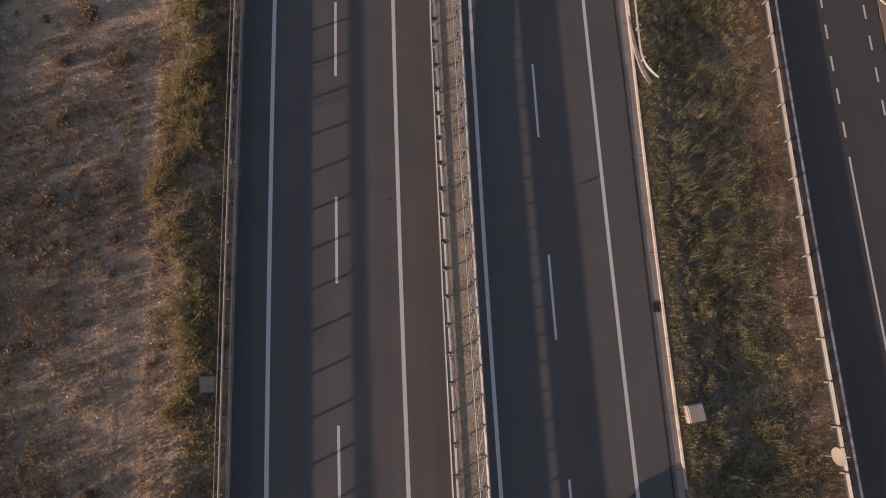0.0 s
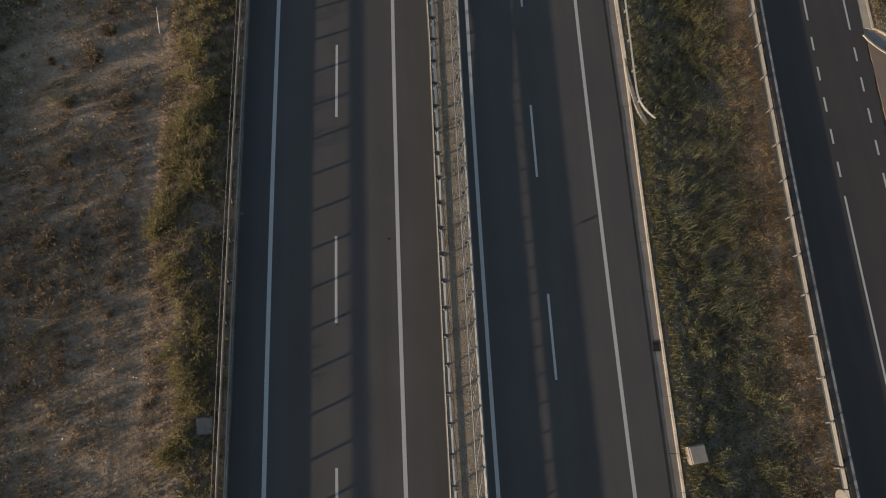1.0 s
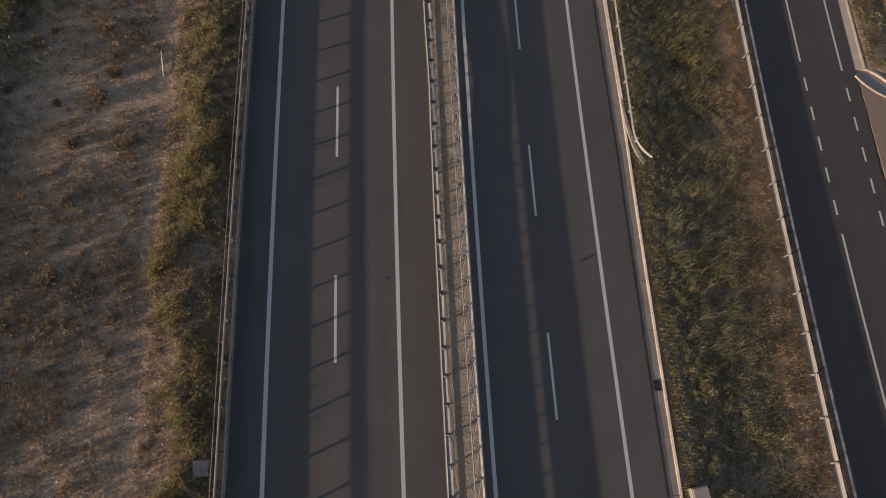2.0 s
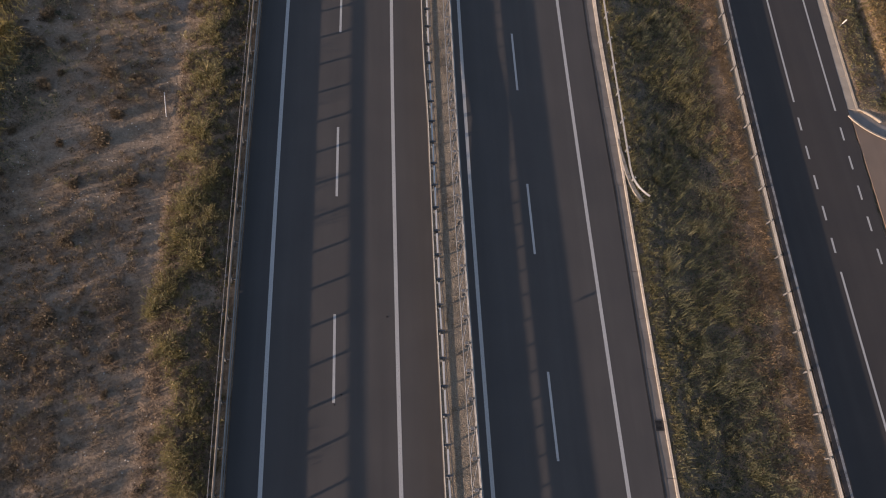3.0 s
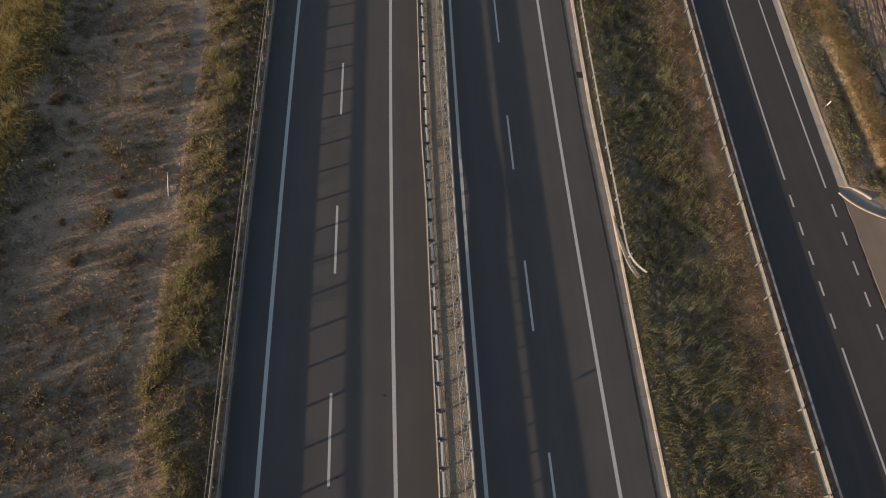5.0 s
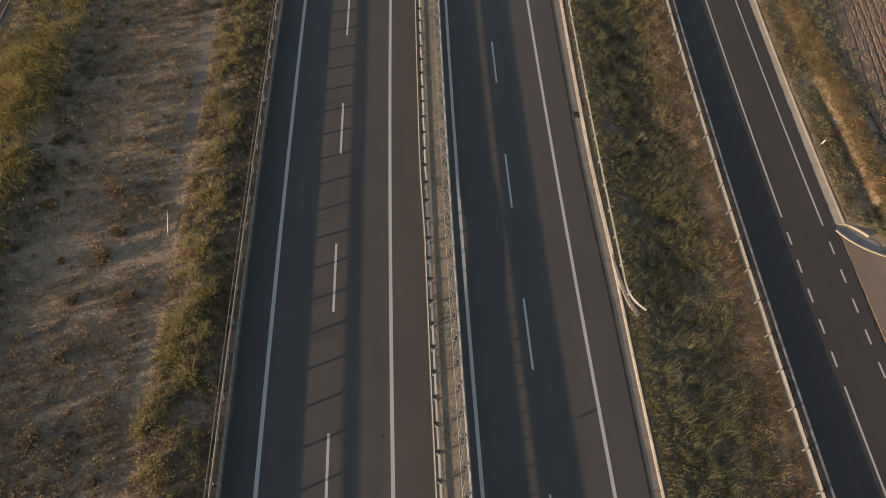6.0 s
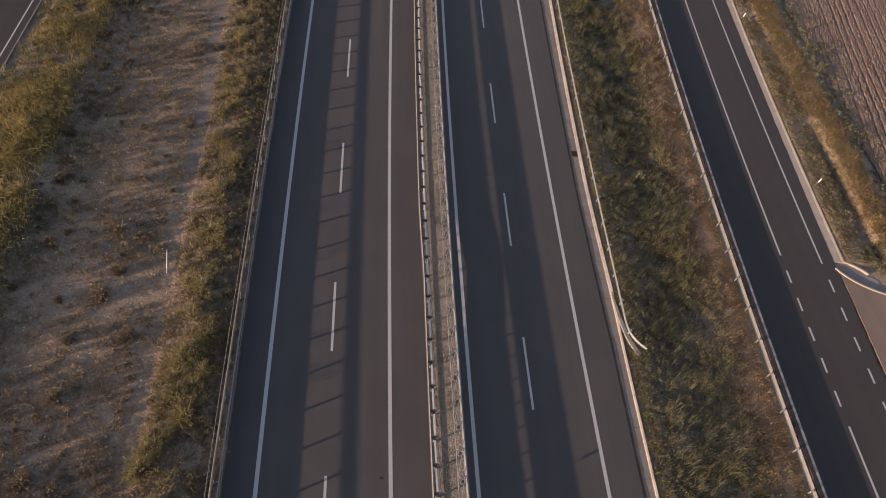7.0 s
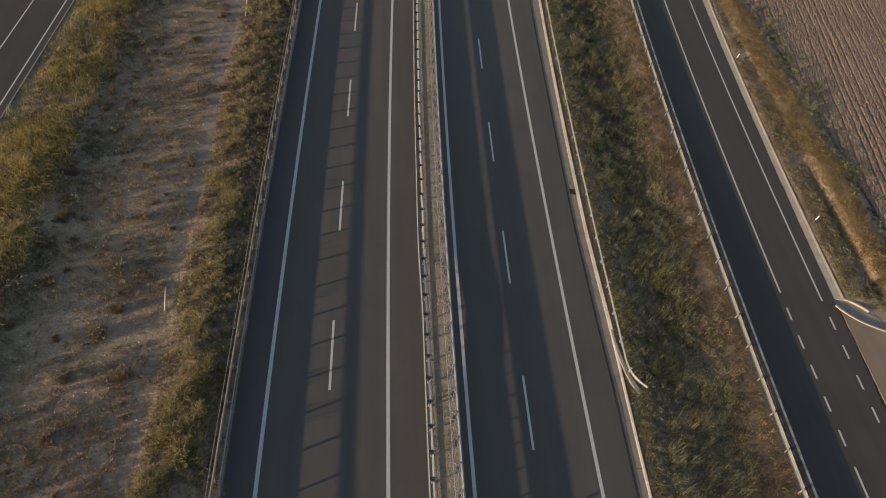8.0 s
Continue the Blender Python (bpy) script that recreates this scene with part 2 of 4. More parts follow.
def lattice(x, y, size, seed):
    """Smooth random heights, 0 to 1, between the knots of a turned square grid."""
    tab = np.random.default_rng(seed).random((64, 64))
    u, v = (0.83 * x + 0.56 * y) / size, (0.83 * y - 0.56 * x) / size
    i, j = np.floor(u).astype(int), np.floor(v).astype(int)
    fu, fv = u - i, v - j
    fu, fv = fu * fu * (3 - 2 * fu), fv * fv * (3 - 2 * fv)
    a, b, c, d = (tab[(i + p) % 64, (j + q) % 64] for p, q in ((0, 0), (1, 0), (0, 1), (1, 1)))
    return (a * (1 - fu) + b * fu) * (1 - fv) + (c * (1 - fu) + d * fu) * fv


def mottle(x, y, size, seed):
    """Uneven patches of three sizes, about 0.2 to 0.8."""
    return 0.58 * lattice(x, y, size, seed) + 0.28 * lattice(x, y, size / 2.1, seed + 1) + 0.14 * lattice(x, y, size / 4.3, seed + 2)


def bumpy(u, *knots):
    return np.interp(u, [k[0] for k in knots], [k[1] for k in knots])


def bank_line(y):
    """Course of the crest of the bank before the ploughed field."""
    return 43.2 + 0.012 * (y - 15.0)


def track_line(y):
    """Course of the trodden path through the field, beside the motorway's verge."""
    return np.interp(y, [-20, -2, 14, 26, 35, 45, 70], [-9.4, -9.75, -9.9, -10.0, -10.6, -10.75, -10.8])


def terrain(x, y):
    yc = np.clip(y, -150, 260)
    u, s = x - bend(yc), x - bend_side(yc)
    left = bumpy(u, (-60, 0.0), (-36.5, -0.05), (-35.5, -0.12), (-25.2, -0.12), (-23.0, -0.05), (-20, 0.15), (-17, -0.02), (-9, -0.05), (-7.5, 0.10), (-6.0, 0.02), (-5.0, -0.12), (10.0, -0.12), (12.0, -0.34), (18.35, -0.34))
    right = bumpy(s, (17.0, 0.03), (19.3, -0.02), (22.5, -0.55), (25.0, -0.30), (26.6, -0.06), (27.5, 0.02), (28.0, 0.0), (28.4, -0.10), (37.0, -0.12), (60, -0.12))
    k, c = x - bend_kerb_side(yc), x - bank_line(yc)
    ditch = 0.06 + 0.30 * np.clip((34.0 - y) / 8.0, 0, 1)
    bank = bumpy(k, (37.7, -0.12), (37.85, 0.05), (39.0, 0.02), (60, 0.0)) + bumpy(c, (-3.4, 0), (-2.6, -0.2), (-2.0, -1.0), (-1.6, -0.9), (-1.0, 0.0), (1.2, 0.0), (3.0, -0.3)) * ditch + bumpy(c, (-2.0, 0), (-0.5, 0.24), (0.7, 0.24), (2.4, -0.05))
    right = np.where(s > 37.0, np.where(k > 37.7, bank, -0.12), right)
    z = np.where(x - bend_kerb(yc) < 18.28, left, right)
    wild = bumpy(u, (-300, 1), (-36.5, 1), (-35.5, 0), (-23.6, 0), (-22.4, 1), (-6.5, 1), (-5.4, 0), (18.9, 0), (20.4, 1), (26.5, 1)) * np.where(s > 24, bumpy(s, (24, 1), (26, 1), (27.2, 0), (38.3, 0), (39.2, 1)), 1)
    road = (s > 30) & (s < 80) & (y > 1.5) & (y < 16.2)
    wild = np.where(road, 0, wild)
    z = np.where(road & (s > 37), -0.12, z)
    trodden = np.interp(np.abs(u - track_line(yc)), [0.3, 0.6], [0.2, 1.0])
    ruts = (np.exp(-((u + 10.25) / 0.15) ** 2) + np.exp(-((u + 8.90) / 0.15) ** 2)) * np.interp(yc, [-6, -1], [1, 0])
    return z - 0.026 * ruts * (0.4 + 1.2 * lattice(x, y, 2.3, 611)) + wild * (0.05 * hills(x, y, 0.5, 3) + trodden * (0.038 * (mottle(x, y, 1.5, 205) - 0.5) + 0.021 * (lattice(x, y, 0.55, 208) - 0.5)) - 0.03 * (1 - trodden))


def axis(fine0, fine1, d, far):
    mid = np.arange(fine0, fine1 + d / 2, d)
    grow = np.cumsum(np.geomspace(d * 2, far / 3, 16))
    return np.concatenate([fine0 - grow[::-1], mid, fine1 + grow])


gy = axis(-26, 80, 0.27, 3000)
grow = np.cumsum(np.geomspace(1.5, 1000, 16))
gx = np.concatenate([-40 - grow[::-1], np.arange(-40, -24, 1.0), np.arange(-24, -11, 0.22), np.arange(-11, -8.4, 0.1), np.arange(-8.4, -4, 0.22), np.arange(-4, 16.4, 1.5), np.arange(16.5, 32, 0.35), np.arange(32, 36, 1.0), np.arange(36, 49, 0.4), np.arange(49, 75, 1.6), 75 + grow])
X, Y = np.meshgrid(gx, gy)
idx = np.arange(X.size).reshape(X.shape)
quads = np.stack([idx[:-1, :-1], idx[:-1, 1:], idx[1:, 1:], idx[1:, :-1]], -1).reshape(-1, 4)
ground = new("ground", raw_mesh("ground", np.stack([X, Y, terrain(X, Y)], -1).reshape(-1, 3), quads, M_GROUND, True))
tagged(ground, "dry brown field soil and verges along the roads", "ground", kind="structure")


# ---- roads ----
Y0, Y1 = -70.0, 180.0


def ribbon(name, x0, x1, z0, z1, course, material, label, category, kind="structure", y0=Y0, y1=Y1, d=3.0, parent=None):
    bm = bmesh.new()
    sweep(bm, [(x0, z0), (x1, z0), (x1, z1), (x0, z1)], steps(y0, y1, d), lambda y: (course(y), 0))
    ob = part(name, bm, material, parent)
    return tagged(ob, label, category, kind=kind)


road_left = ribbon("road_left", -5.05, 5.62, -0.3, 0.0, bend, M_ASPHALT, "grey-brown asphalt motorway carriageway with two lanes", "road")
def road_with_edge(name, x0, course, edge, material, label):
    """Carriageway whose right edge runs a course of its own and is slightly ragged."""
    bm = bmesh.new()
    rows = []
    for y in steps(Y0, Y1, 0.6):
        xa, xb = x0 + course(y), edge(y) + (0.22 if x0 > 20 and 1 < y < 15 else 0.035) * noise.noise(Vector((x0, y * 1.3, 0))) + (0.08 if x0 > 20 and 1 < y < 15 else 0.02) * noise.noise(Vector((x0, y * 5, 3)))
        rows.append([bm.verts.new(p) for p in ((xa, y, -0.3), (xb, y, -0.3), (xb, y, 0.0), (xa, y, 0.0))])
    for p, q in zip(rows, rows[1:]):
        for k in range(4):
            bm.faces.new((p[k], p[(k + 1) % 4], q[(k + 1) % 4], q[k]))
    bm.faces.new(rows[0])
    bm.faces.new(list(reversed(rows[-1])))
    bmesh.ops.recalc_face_normals(bm, faces=bm.faces[:])
    return tagged(part(name, bm, material, None), label, "road", kind="structure")


def edge_right(y):
    """Right edge of the right carriageway."""
    return bend_kerb(y) + float(np.interp(y, (-70, 8, 21, 35, 55, 180), (17.58, 17.53, 17.23, 17.17, 16.98, 16.9)))


road_right = road_with_edge("road_right", 7.48, bend, edge_right, M_ASPHALT, "grey-brown asphalt motorway carriageway beside the median")
road_side = road_with_edge("road_side", 28.55, bend_side, lambda y: 36.53 + 0.0319 * y + 4.16e-4 * y * y, M_ASPHALT_SIDE, "dark asphalt service road beside the weedy verge")
road_far = ribbon("road_far", -34.5, -23.80, -0.3, 0.0, bend_far, M_ASPHALT_SIDE, "dark asphalt country road behind tall shrubs", "road")
median = ribbon("median_gravel", 5.62, 7.48, -0.3, -0.048, bend, M_GRAVEL, "pale brown gravel strip between the median barriers", "gravel")


def line(name, x, width, course, y0, y1, material, parent, z=0.004):
    bm = bmesh.new()
    ys = steps(y0, y1, 2.0)
    rows = [(bm.verts.new((x - width / 2 + course(y), y, z)), bm.verts.new((x + width / 2 + course(y), y, z))) for y in ys]
    for a, b in zip(rows, rows[1:]):
        bm.faces.new((a[0], a[1], b[1], b[0]))
    return part(name, bm, material, parent)


for x, road in ((-3.43, road_left), (3.40, road_left), (8.10, road_right), (15.47, road_right)):
    line("edge_line", x, 0.21, bend, Y0, Y1, M_LINE, road)
for k in range(-5, 13):
    top = 12.0 * k + 0.35 * min(1.0, max(0.0, (k - 1.0) / 2.5))
    line("lane_dash", 0.02, 0.14, bend, top - 4.78, top, M_LINE, road_left)
    top = 12.0 * k + (-0.12 if k == 0 else -0.25 if k == 1 else -0.15 if k == 2 else 0.15 if k > 2 else 0.0)
    line("lane_dash", 11.78, 0.14, bend, top + 4.05, top + 8.82, M_LINE, road_right)
line("edge_line", 28.94, 0.17, bend_side, Y0, Y1, M_LINE_WORN, road_side)
line("centre_line", 32.42, 0.15, bend_side, 16.65, Y1, M_LINE, road_side)
line("centre_line", 32.42, 0.15, bend_side, Y0, 3.35, M_LINE, road_side)
for k in range(5):
    line("centre_dash", 32.42, 0.15, bend_side, 4.69 + 2.38 * k, 5.77 + 2.38 * k, M_LINE, road_side)
line("edge_line", 35.72, 0.15, bend_side, 16.15, Y1, M_LINE, road_side)
for k in range(5):
    line("edge_dash", 35.72, 0.15, bend_side, 13.6 - 2.4 * k, 14.7 - 2.4 * k, M_LINE, road_side)
line("edge_line", -24.30, 0.10, bend_far, Y0, Y1, M_LINE, road_far)
line("edge_line", -26.68, 0.09, bend_far, Y0, Y1, M_LINE, road_far)

# gutter slabs and kerb stones, piece by piece near the camera
def strip_pieces(name, x0, x1, z0, z1, course, y0, y1, length, gap, material, parent, bevel=0.008, slant=0.0):
    bm = bmesh.new()
    box(bm, x0, 0, z0, x1, length - gap, z1, bevel)
    for p in bm.verts:
        if p.co.z > (z0 + z1) / 2:
            p.co.z -= slant * (x1 - p.co.x) / (x1 - x0)
    me = bpy.data.meshes.new(name)
    bm.to_mesh(me)
    bm.free()
    me.materials.append(material)
    k = int((y1 - y0) / length)
    for i in range(k):
        y = y0 + i * length
        slope = math.atan2(course(y + length) - course(y), length)
        mid = Matrix.Translation(((x0 + x1) / 2, 0, 0))
        share(name, me, parent, Matrix.Translation((course(y), y, random.uniform(-0.004, 0.004))) @ mid @ Matrix.Rotation(-slope, 4, "Z") @ mid.inverted())


gutter = thing("gutter", "pale concrete gutter slabs along the carriageway", "gutter", kind="structure")
strip_pieces("slab", 16.8, 18.22, -0.28, -0.022, bend_gutter, -30, 90, 3.0, 0.02, M_GUTTER, gutter)


def gutter_strip(name, off0, off1, z, material, label, wobble):
    bm = bmesh.new()
    rows = []
    for y in steps(-30, 88, 0.5):
        w = wobble * (noise.noise(Vector((off1 * 9, y * 0.9, 5))) + 0.4 * noise.noise(Vector((off1 * 9, y * 4.0, 8))))
        rows.append([bm.verts.new((edge_right(y) + off, y, z)) for off in (off0, off1 + w)])
    for p, q in zip(rows, rows[1:]):
        bm.faces.new((p[0], p[1], q[1], q[0]))
    part(name, bm, material, gutter, label)


# shade on the bent gutter beside the asphalt, painted as a darker strip
gutter_strip("channel_strip", -0.04, 0.27, -0.012, M_CONCRETE_DARK, "darker strip of concrete beside the asphalt, shade set in its colour", 0.05)
gutter_strip("joint", -0.05, 0.055, 0.003, M_TAR, "black tar joint along the asphalt edge", 0.02)
kerb = thing("kerb", "pale worn concrete kerb stones along the gutter", "kerb", kind="structure")
strip_pieces("kerb_stone", 18.22, 18.34, -0.25, 0.13, bend_gutter, -16.0, 12, 1.0, 0.012, M_KERB, kerb, 0.015, 0.05)
strip_pieces("kerb_stone", 18.22, 18.44, -0.25, 0.11, bend_gutter, 12.0, 90, 1.0, 0.012, M_KERB, kerb, 0.015, 0.085)
gutter_side = thing("gutter_side", "pale concrete gutter slabs beside the service road", "gutter", kind="structure")
strip_pieces("slab", 36.3, 37.57, -0.28, 0.025, bend_kerb_side, 16.4, 90, 3.0, 0.02, M_CONCRETE_SIDE, gutter_side, slant=0.08)
kerb_side = thing("kerb_side", "pale concrete kerb stones beside the service road", "kerb", kind="structure")
strip_pieces("kerb_stone", 37.57, 37.75, -0.25, 0.08, bend_kerb_side, 16.4, 90, 1.0, 0.012, M_CONCRETE_SIDE, kerb_side, 0.015, 0.04)
kerb_far = ribbon("kerb_far", -23.76, -23.68, -0.3, 0.05, bend_far, M_CONCRETE, "thin pale concrete kerb beside the country road", "kerb")


# ---- crash barriers ----
def wave(z0, z1, waves, depth, face):
    """Closed profile of a corrugated beam whose crests look to the side face (+1 right, -1 left)."""
    k = waves * 8
    out = []
    for i in range(k + 1):
        t = i / k
        d = depth * (0.5 - 0.5 * math.cos(2 * math.pi * waves * t)) ** 0.7
        out.append((face * d, z0 + (z1 - z0) * t))
    return out + [(x - face * 0.008, z) for x, z in reversed(out)]


def mesh_of(name, bm, material):
    me = bpy.data.meshes.new(name)
    bm.to_mesh(me)
    bm.free()
    me.materials.append(material)
    return me


def beams(rail, x, z0, z1, waves, face, course, y0, y1, panel, material=None, lift=None, depth=0.07):
    """Corrugated panels end to end, each lapping the next."""
    rise = lift or (lambda y: (0.0, 0.0))
    k = round((y1 - y0) / panel)
    for i in range(k):
        a, b = y0 + i * panel, y0 + (i + 1) * panel + 0.16
        bm = bmesh.new()
        prof = [(px + x + (0.004 if i % 2 else 0.0), pz) for px, pz in wave(z0, z1, waves, depth, face)]
        sweep(bm, prof, steps(a, b, 0.22 if course is behind_kerb and a < 12 else 1.5), lambda y: (course(y) + rise(y)[0], rise(y)[1]))
        part("beam", bm, material or M_STEEL, rail)


def tube(rail, name, profile, course, y0, y1, length, material):
    k = round((y1 - y0) / length)
    for i in range(k):
        bm = bmesh.new()
        sweep(bm, profile, steps(y0 + i * length, y0 + (i + 1) * length - 0.012, 1.5), lambda y: (course(y), 0))
        part(name, bm, material, rail)


def ring(x, z, w, h, bevel=0.25):
    b = min(w, h) * bevel
    return [(x - w / 2 + b, z - h / 2), (x + w / 2 - b, z - h / 2), (x + w / 2, z - h / 2 + b), (x + w / 2, z + h / 2 - b),
            (x + w / 2 - b, z + h / 2), (x - w / 2 + b, z + h / 2), (x - w / 2, z + h / 2 - b), (x - w / 2, z - h / 2 + b)]


def channel_post(h, w=0.10, d=0.12):
    """Open steel channel standing in the ground."""
    bm = bmesh.new()
    box(bm, -w / 2, -d / 2, -0.4, -w / 2 + 0.012, d / 2, h)
    box(bm, -w / 2 + 0.012, -d / 2, -0.4, w / 2, -d / 2 + 0.012, h)
    box(bm, -w / 2 + 0.012, d / 2 - 0.012, -0.4, w / 2, d / 2, h)
    return bm


def along(rail, name, me, course, y0, y1, d, z=0.0):
    k = int((y1 - y0) / d) + 1
    mid = Matrix.Translation((sum(v.co.x for v in me.vertices) / len(me.vertices), 0, 0))
    for i in range(k):
        y = y0 + i * d
        slope = math.atan2(course(y + 0.5) - course(y - 0.5), 1.0)
        share(name, me, rail, Matrix.Translation((course(y), y, z)) @ mid @ Matrix.Rotation(-slope + random.uniform(-0.03, 0.03), 4, "Z") @ mid.inverted())


RAIL0, RAIL1 = -36.0, 90.0

def behind_kerb(y):
    """Sideways course that turns away from the road at its near end."""
    t = max(0.0, (10.3 - y) / 2.5)
    return bend_kerb(y) + 0.06 + 1.15 * t ** 3.2


# edge barrier of the left carriageway: two-wave beam, high box rail, thin rear rail
rail = thing("edge_barrier", "grey galvanised crash barrier with a high box rail", "guardrail", group="crash barriers")
beams(rail, -5.21, 0.32, 0.635, 2, 1, bend, RAIL0, RAIL1, 4.5, depth=0.045)
tube(rail, "top_rail", ring(-5.47, 1.070, 0.105, 0.135), bend, RAIL0, RAIL1, 4.5, M_STEEL_BROWN)
tube(rail, "rear_rail", ring(-5.70, 1.045, 0.03, 0.04), bend, RAIL0, RAIL1, 9.0, M_STEEL_DULL)
tube(rail, "rub_rail", ring(-5.13, 0.175, 0.03, 0.27), bend, RAIL0, RAIL1, 4.5, M_STEEL_DULL)
along(rail, "post", mesh_of("post", channel_post(1.02), M_STEEL_DULL), lambda y: bend(y) - 5.47, -35.17, RAIL1, 2.17)
bm = bmesh.new()
box(bm, -5.42, -0.03, 0.42, -5.21, 0.03, 0.52, 0.01)
along(rail, "spacer", mesh_of("spacer", bm, M_STEEL_OLD), bend, -35.17, RAIL1, 2.17)
bm = bmesh.new()
rod(bm, (-5.70, 0.0, 1.045), (-5.50, 0.0, 1.02), 0.018)
rod(bm, (-5.70, 0.0, 1.045), (-5.50, 0.16, 1.03), 0.014)
box(bm, -5.73, -0.05, 1.01, -5.67, 0.05, 1.08, 0.008)
along(rail, "bracket", mesh_of("bracket", bm, M_STEEL_DULL), bend, -35.17, RAIL1, 2.17)

# median barriers: three-wave beams on posts every metre and a half
def median_shift(y):
    """The near length of this barrier stands a little inward and rises where the two lengths meet."""
    side = 0.14 * min(1.0, max(0.0, (17.5 - y) / 5.0)) - 0.14
    rise = 0.09 * max(0.0, 1.0 - abs(y - 12.3) / 6.5)
    return side, rise


rail = thing("median_barrier", "galvanised crash barrier with a dark lower rail beside the gravel", "guardrail", group="crash barriers")
beams(rail, 5.51, 0.60, 0.815, 1, -1, bend, RAIL0, RAIL1, 4.5, lift=median_shift, depth=0.025)
# the two lower rails have a much darker colour than the top beam
beams(rail, 5.51, 0.39, 0.60, 1, -1, bend, RAIL0, RAIL1, 4.5, M_STEEL_DARK, lift=median_shift, depth=0.02)
beams(rail, 5.53, 0.30, 0.40, 1, -1, bend, RAIL0, RAIL1, 4.5, M_STEEL_DARK, lift=lambda y: (median_shift(y)[0], 0.0), depth=0.02)
tube(rail, "rear_rail", ring(5.84, 0.045, 0.05, 0.056), bend, RAIL0, RAIL1, 4.5, M_STEEL_DULL)
along(rail, "post", mesh_of("post", channel_post(0.775, 0.10, 0.07), M_STEEL_DULL), lambda y: bend(y) + 5.79, -35.58, RAIL1, 1.5)
bm = bmesh.new()
box(bm, 5.55, -0.04, 0.60, 5.74, 0.04, 0.76, 0.012)
box(bm, 5.66, -0.045, 0.70, 5.94, 0.045, 0.765, 0.008)
along(rail, "spacer", mesh_of("spacer", bm, M_STEEL_OLD), bend, -35.58, RAIL1, 1.5)
bm = bmesh.new()
rod(bm, (5.93, 0.05, 0.74), (5.88, 1.45, 0.60), 0.016)
along(rail, "tie_rod", mesh_of("tie_rod", bm, M_STEEL_DULL), bend, -35.58, RAIL1, 1.5)
bm = bmesh.new()
box(bm, 5.68, 0.07, 0.72, 5.78, 1.28, 0.79, 0.01)
along(rail, "stringer", mesh_of("stringer", bm, M_ZINC), bend, -35.58, RAIL1, 1.5)

rail = thing("median_barrier", "galvanised three-wave crash barrier braced by a zigzag lattice", "guardrail", group="crash barriers")
beams(rail, 7.29, 0.62, 1.03, 3, 1, bend, RAIL0, RAIL1, 4.5)
along(rail, "post", mesh_of("post", channel_post(0.98, 0.08, 0.07), M_STEEL_DULL), lambda y: bend(y) + 7.19, -34.80, RAIL1, 1.5)
tube(rail, "rear_rail", ring(6.86, 0.80, 0.045, 0.045), bend, RAIL0, RAIL1, 6.0, M_STEEL)
bm = bmesh.new()
rod(bm, (6.86, 0.02, 0.80), (7.22, 1.42, 0.95), 0.022)
rod(bm, (6.86, 0.0, 0.80), (7.05, 0.0, 0.88), 0.018)
along(rail, "brace", mesh_of("brace", bm, M_STEEL), bend, -34.80, RAIL1, 1.5)
bm = bmesh.new()
box(bm, 6.98, -0.025, 0.84, 7.24, 0.025, 0.90, 0.008)
box(bm, 6.96, -0.08, 0.88, 7.24, 0.08, 0.905, 0.008)
along(rail, "spacer", mesh_of("spacer", bm, M_STEEL_DULL), bend, -34.80, RAIL1, 1.5)

# barrier behind the right kerb, with its turned-down end
rail = thing("verge_barrier", "galvanised crash barrier with a curved end behind the kerb", "guardrail", group="crash barriers")
beams(rail, 18.50, 0.51, 0.70, 2, -1, behind_kerb, 7.9, 7.9 + 18 * 4.5, 4.5, depth=0.05)
along(rail, "post", mesh_of("post", channel_post(0.76), M_STEEL_DULL), lambda y: behind_kerb(y) + 18.62, 9.2, RAIL1, 2.25)
bm = bmesh.new()
box(bm, 18.50, -0.06, 0.50, 18.68, 0.06, 0.64, 0.01)
along(rail, "spacer", mesh_of("spacer", bm, M_STEEL), behind_kerb, 9.2, RAIL1, 2.25)

# barrier of the side road
rail = thing("side_barrier", "pale galvanised crash barrier beside the service road", "guardrail", group="crash barriers")
beams(rail, 27.86, 0.38, 0.67, 2, 1, bend_side, RAIL0, RAIL1, 4.5, M_STEEL_SIDE, depth=0.04)
along(rail, "post", mesh_of("post", channel_post(0.70, 0.07, 0.09), M_STEEL_SIDE), lambda y: bend_side(y) + 27.76, -35.41, RAIL1, 2.47)
bm = bmesh.new()
box(bm, 27.70, -0.03, 0.48, 27.85, 0.03, 0.58, 0.008)
along(rail, "spacer", mesh_of("spacer", bm, M_STEEL_OLD), bend_side, -35.41, RAIL1, 2.47)
# plate added below the beam to hold back low sun from the road
tube(rail, "skirt", ring(27.92, 0.295, 0.03, 0.21, 0.1), bend_side, RAIL0, RAIL1, 4.5, M_STEEL_DARK)

# ---- kerb ends, junction ----
def kerb_run(name, points, width, height, material, parent, length=0.5):
    """Short kerb stones laid along a bent line."""
    pts = [Vector((*p, 0)) for p in points]
    for a, b in zip(pts, pts[1:]):
        d = (b - a).length
        bm = bmesh.new()
        box(bm, -width / 2, 0, -0.25, width / 2, d - 0.01, height, 0.015)
        ob = part(name, bm, material, parent)
        ob.matrix_basis = Matrix.Translation(a) @ Matrix.Rotation(math.atan2(-(b - a).x, (b - a).y), 4, "Z")


def arc(p0, p1, p2, k):
    """Points on a smooth bow from p0 to p2 pulled towards p1."""
    out = []
    for i in range(k + 1):
        t = i / k
        out.append(tuple((1 - t) ** 2 * a + 2 * t * (1 - t) * b + t * t * c for a, b, c in zip(p0, p1, p2)))
    return out


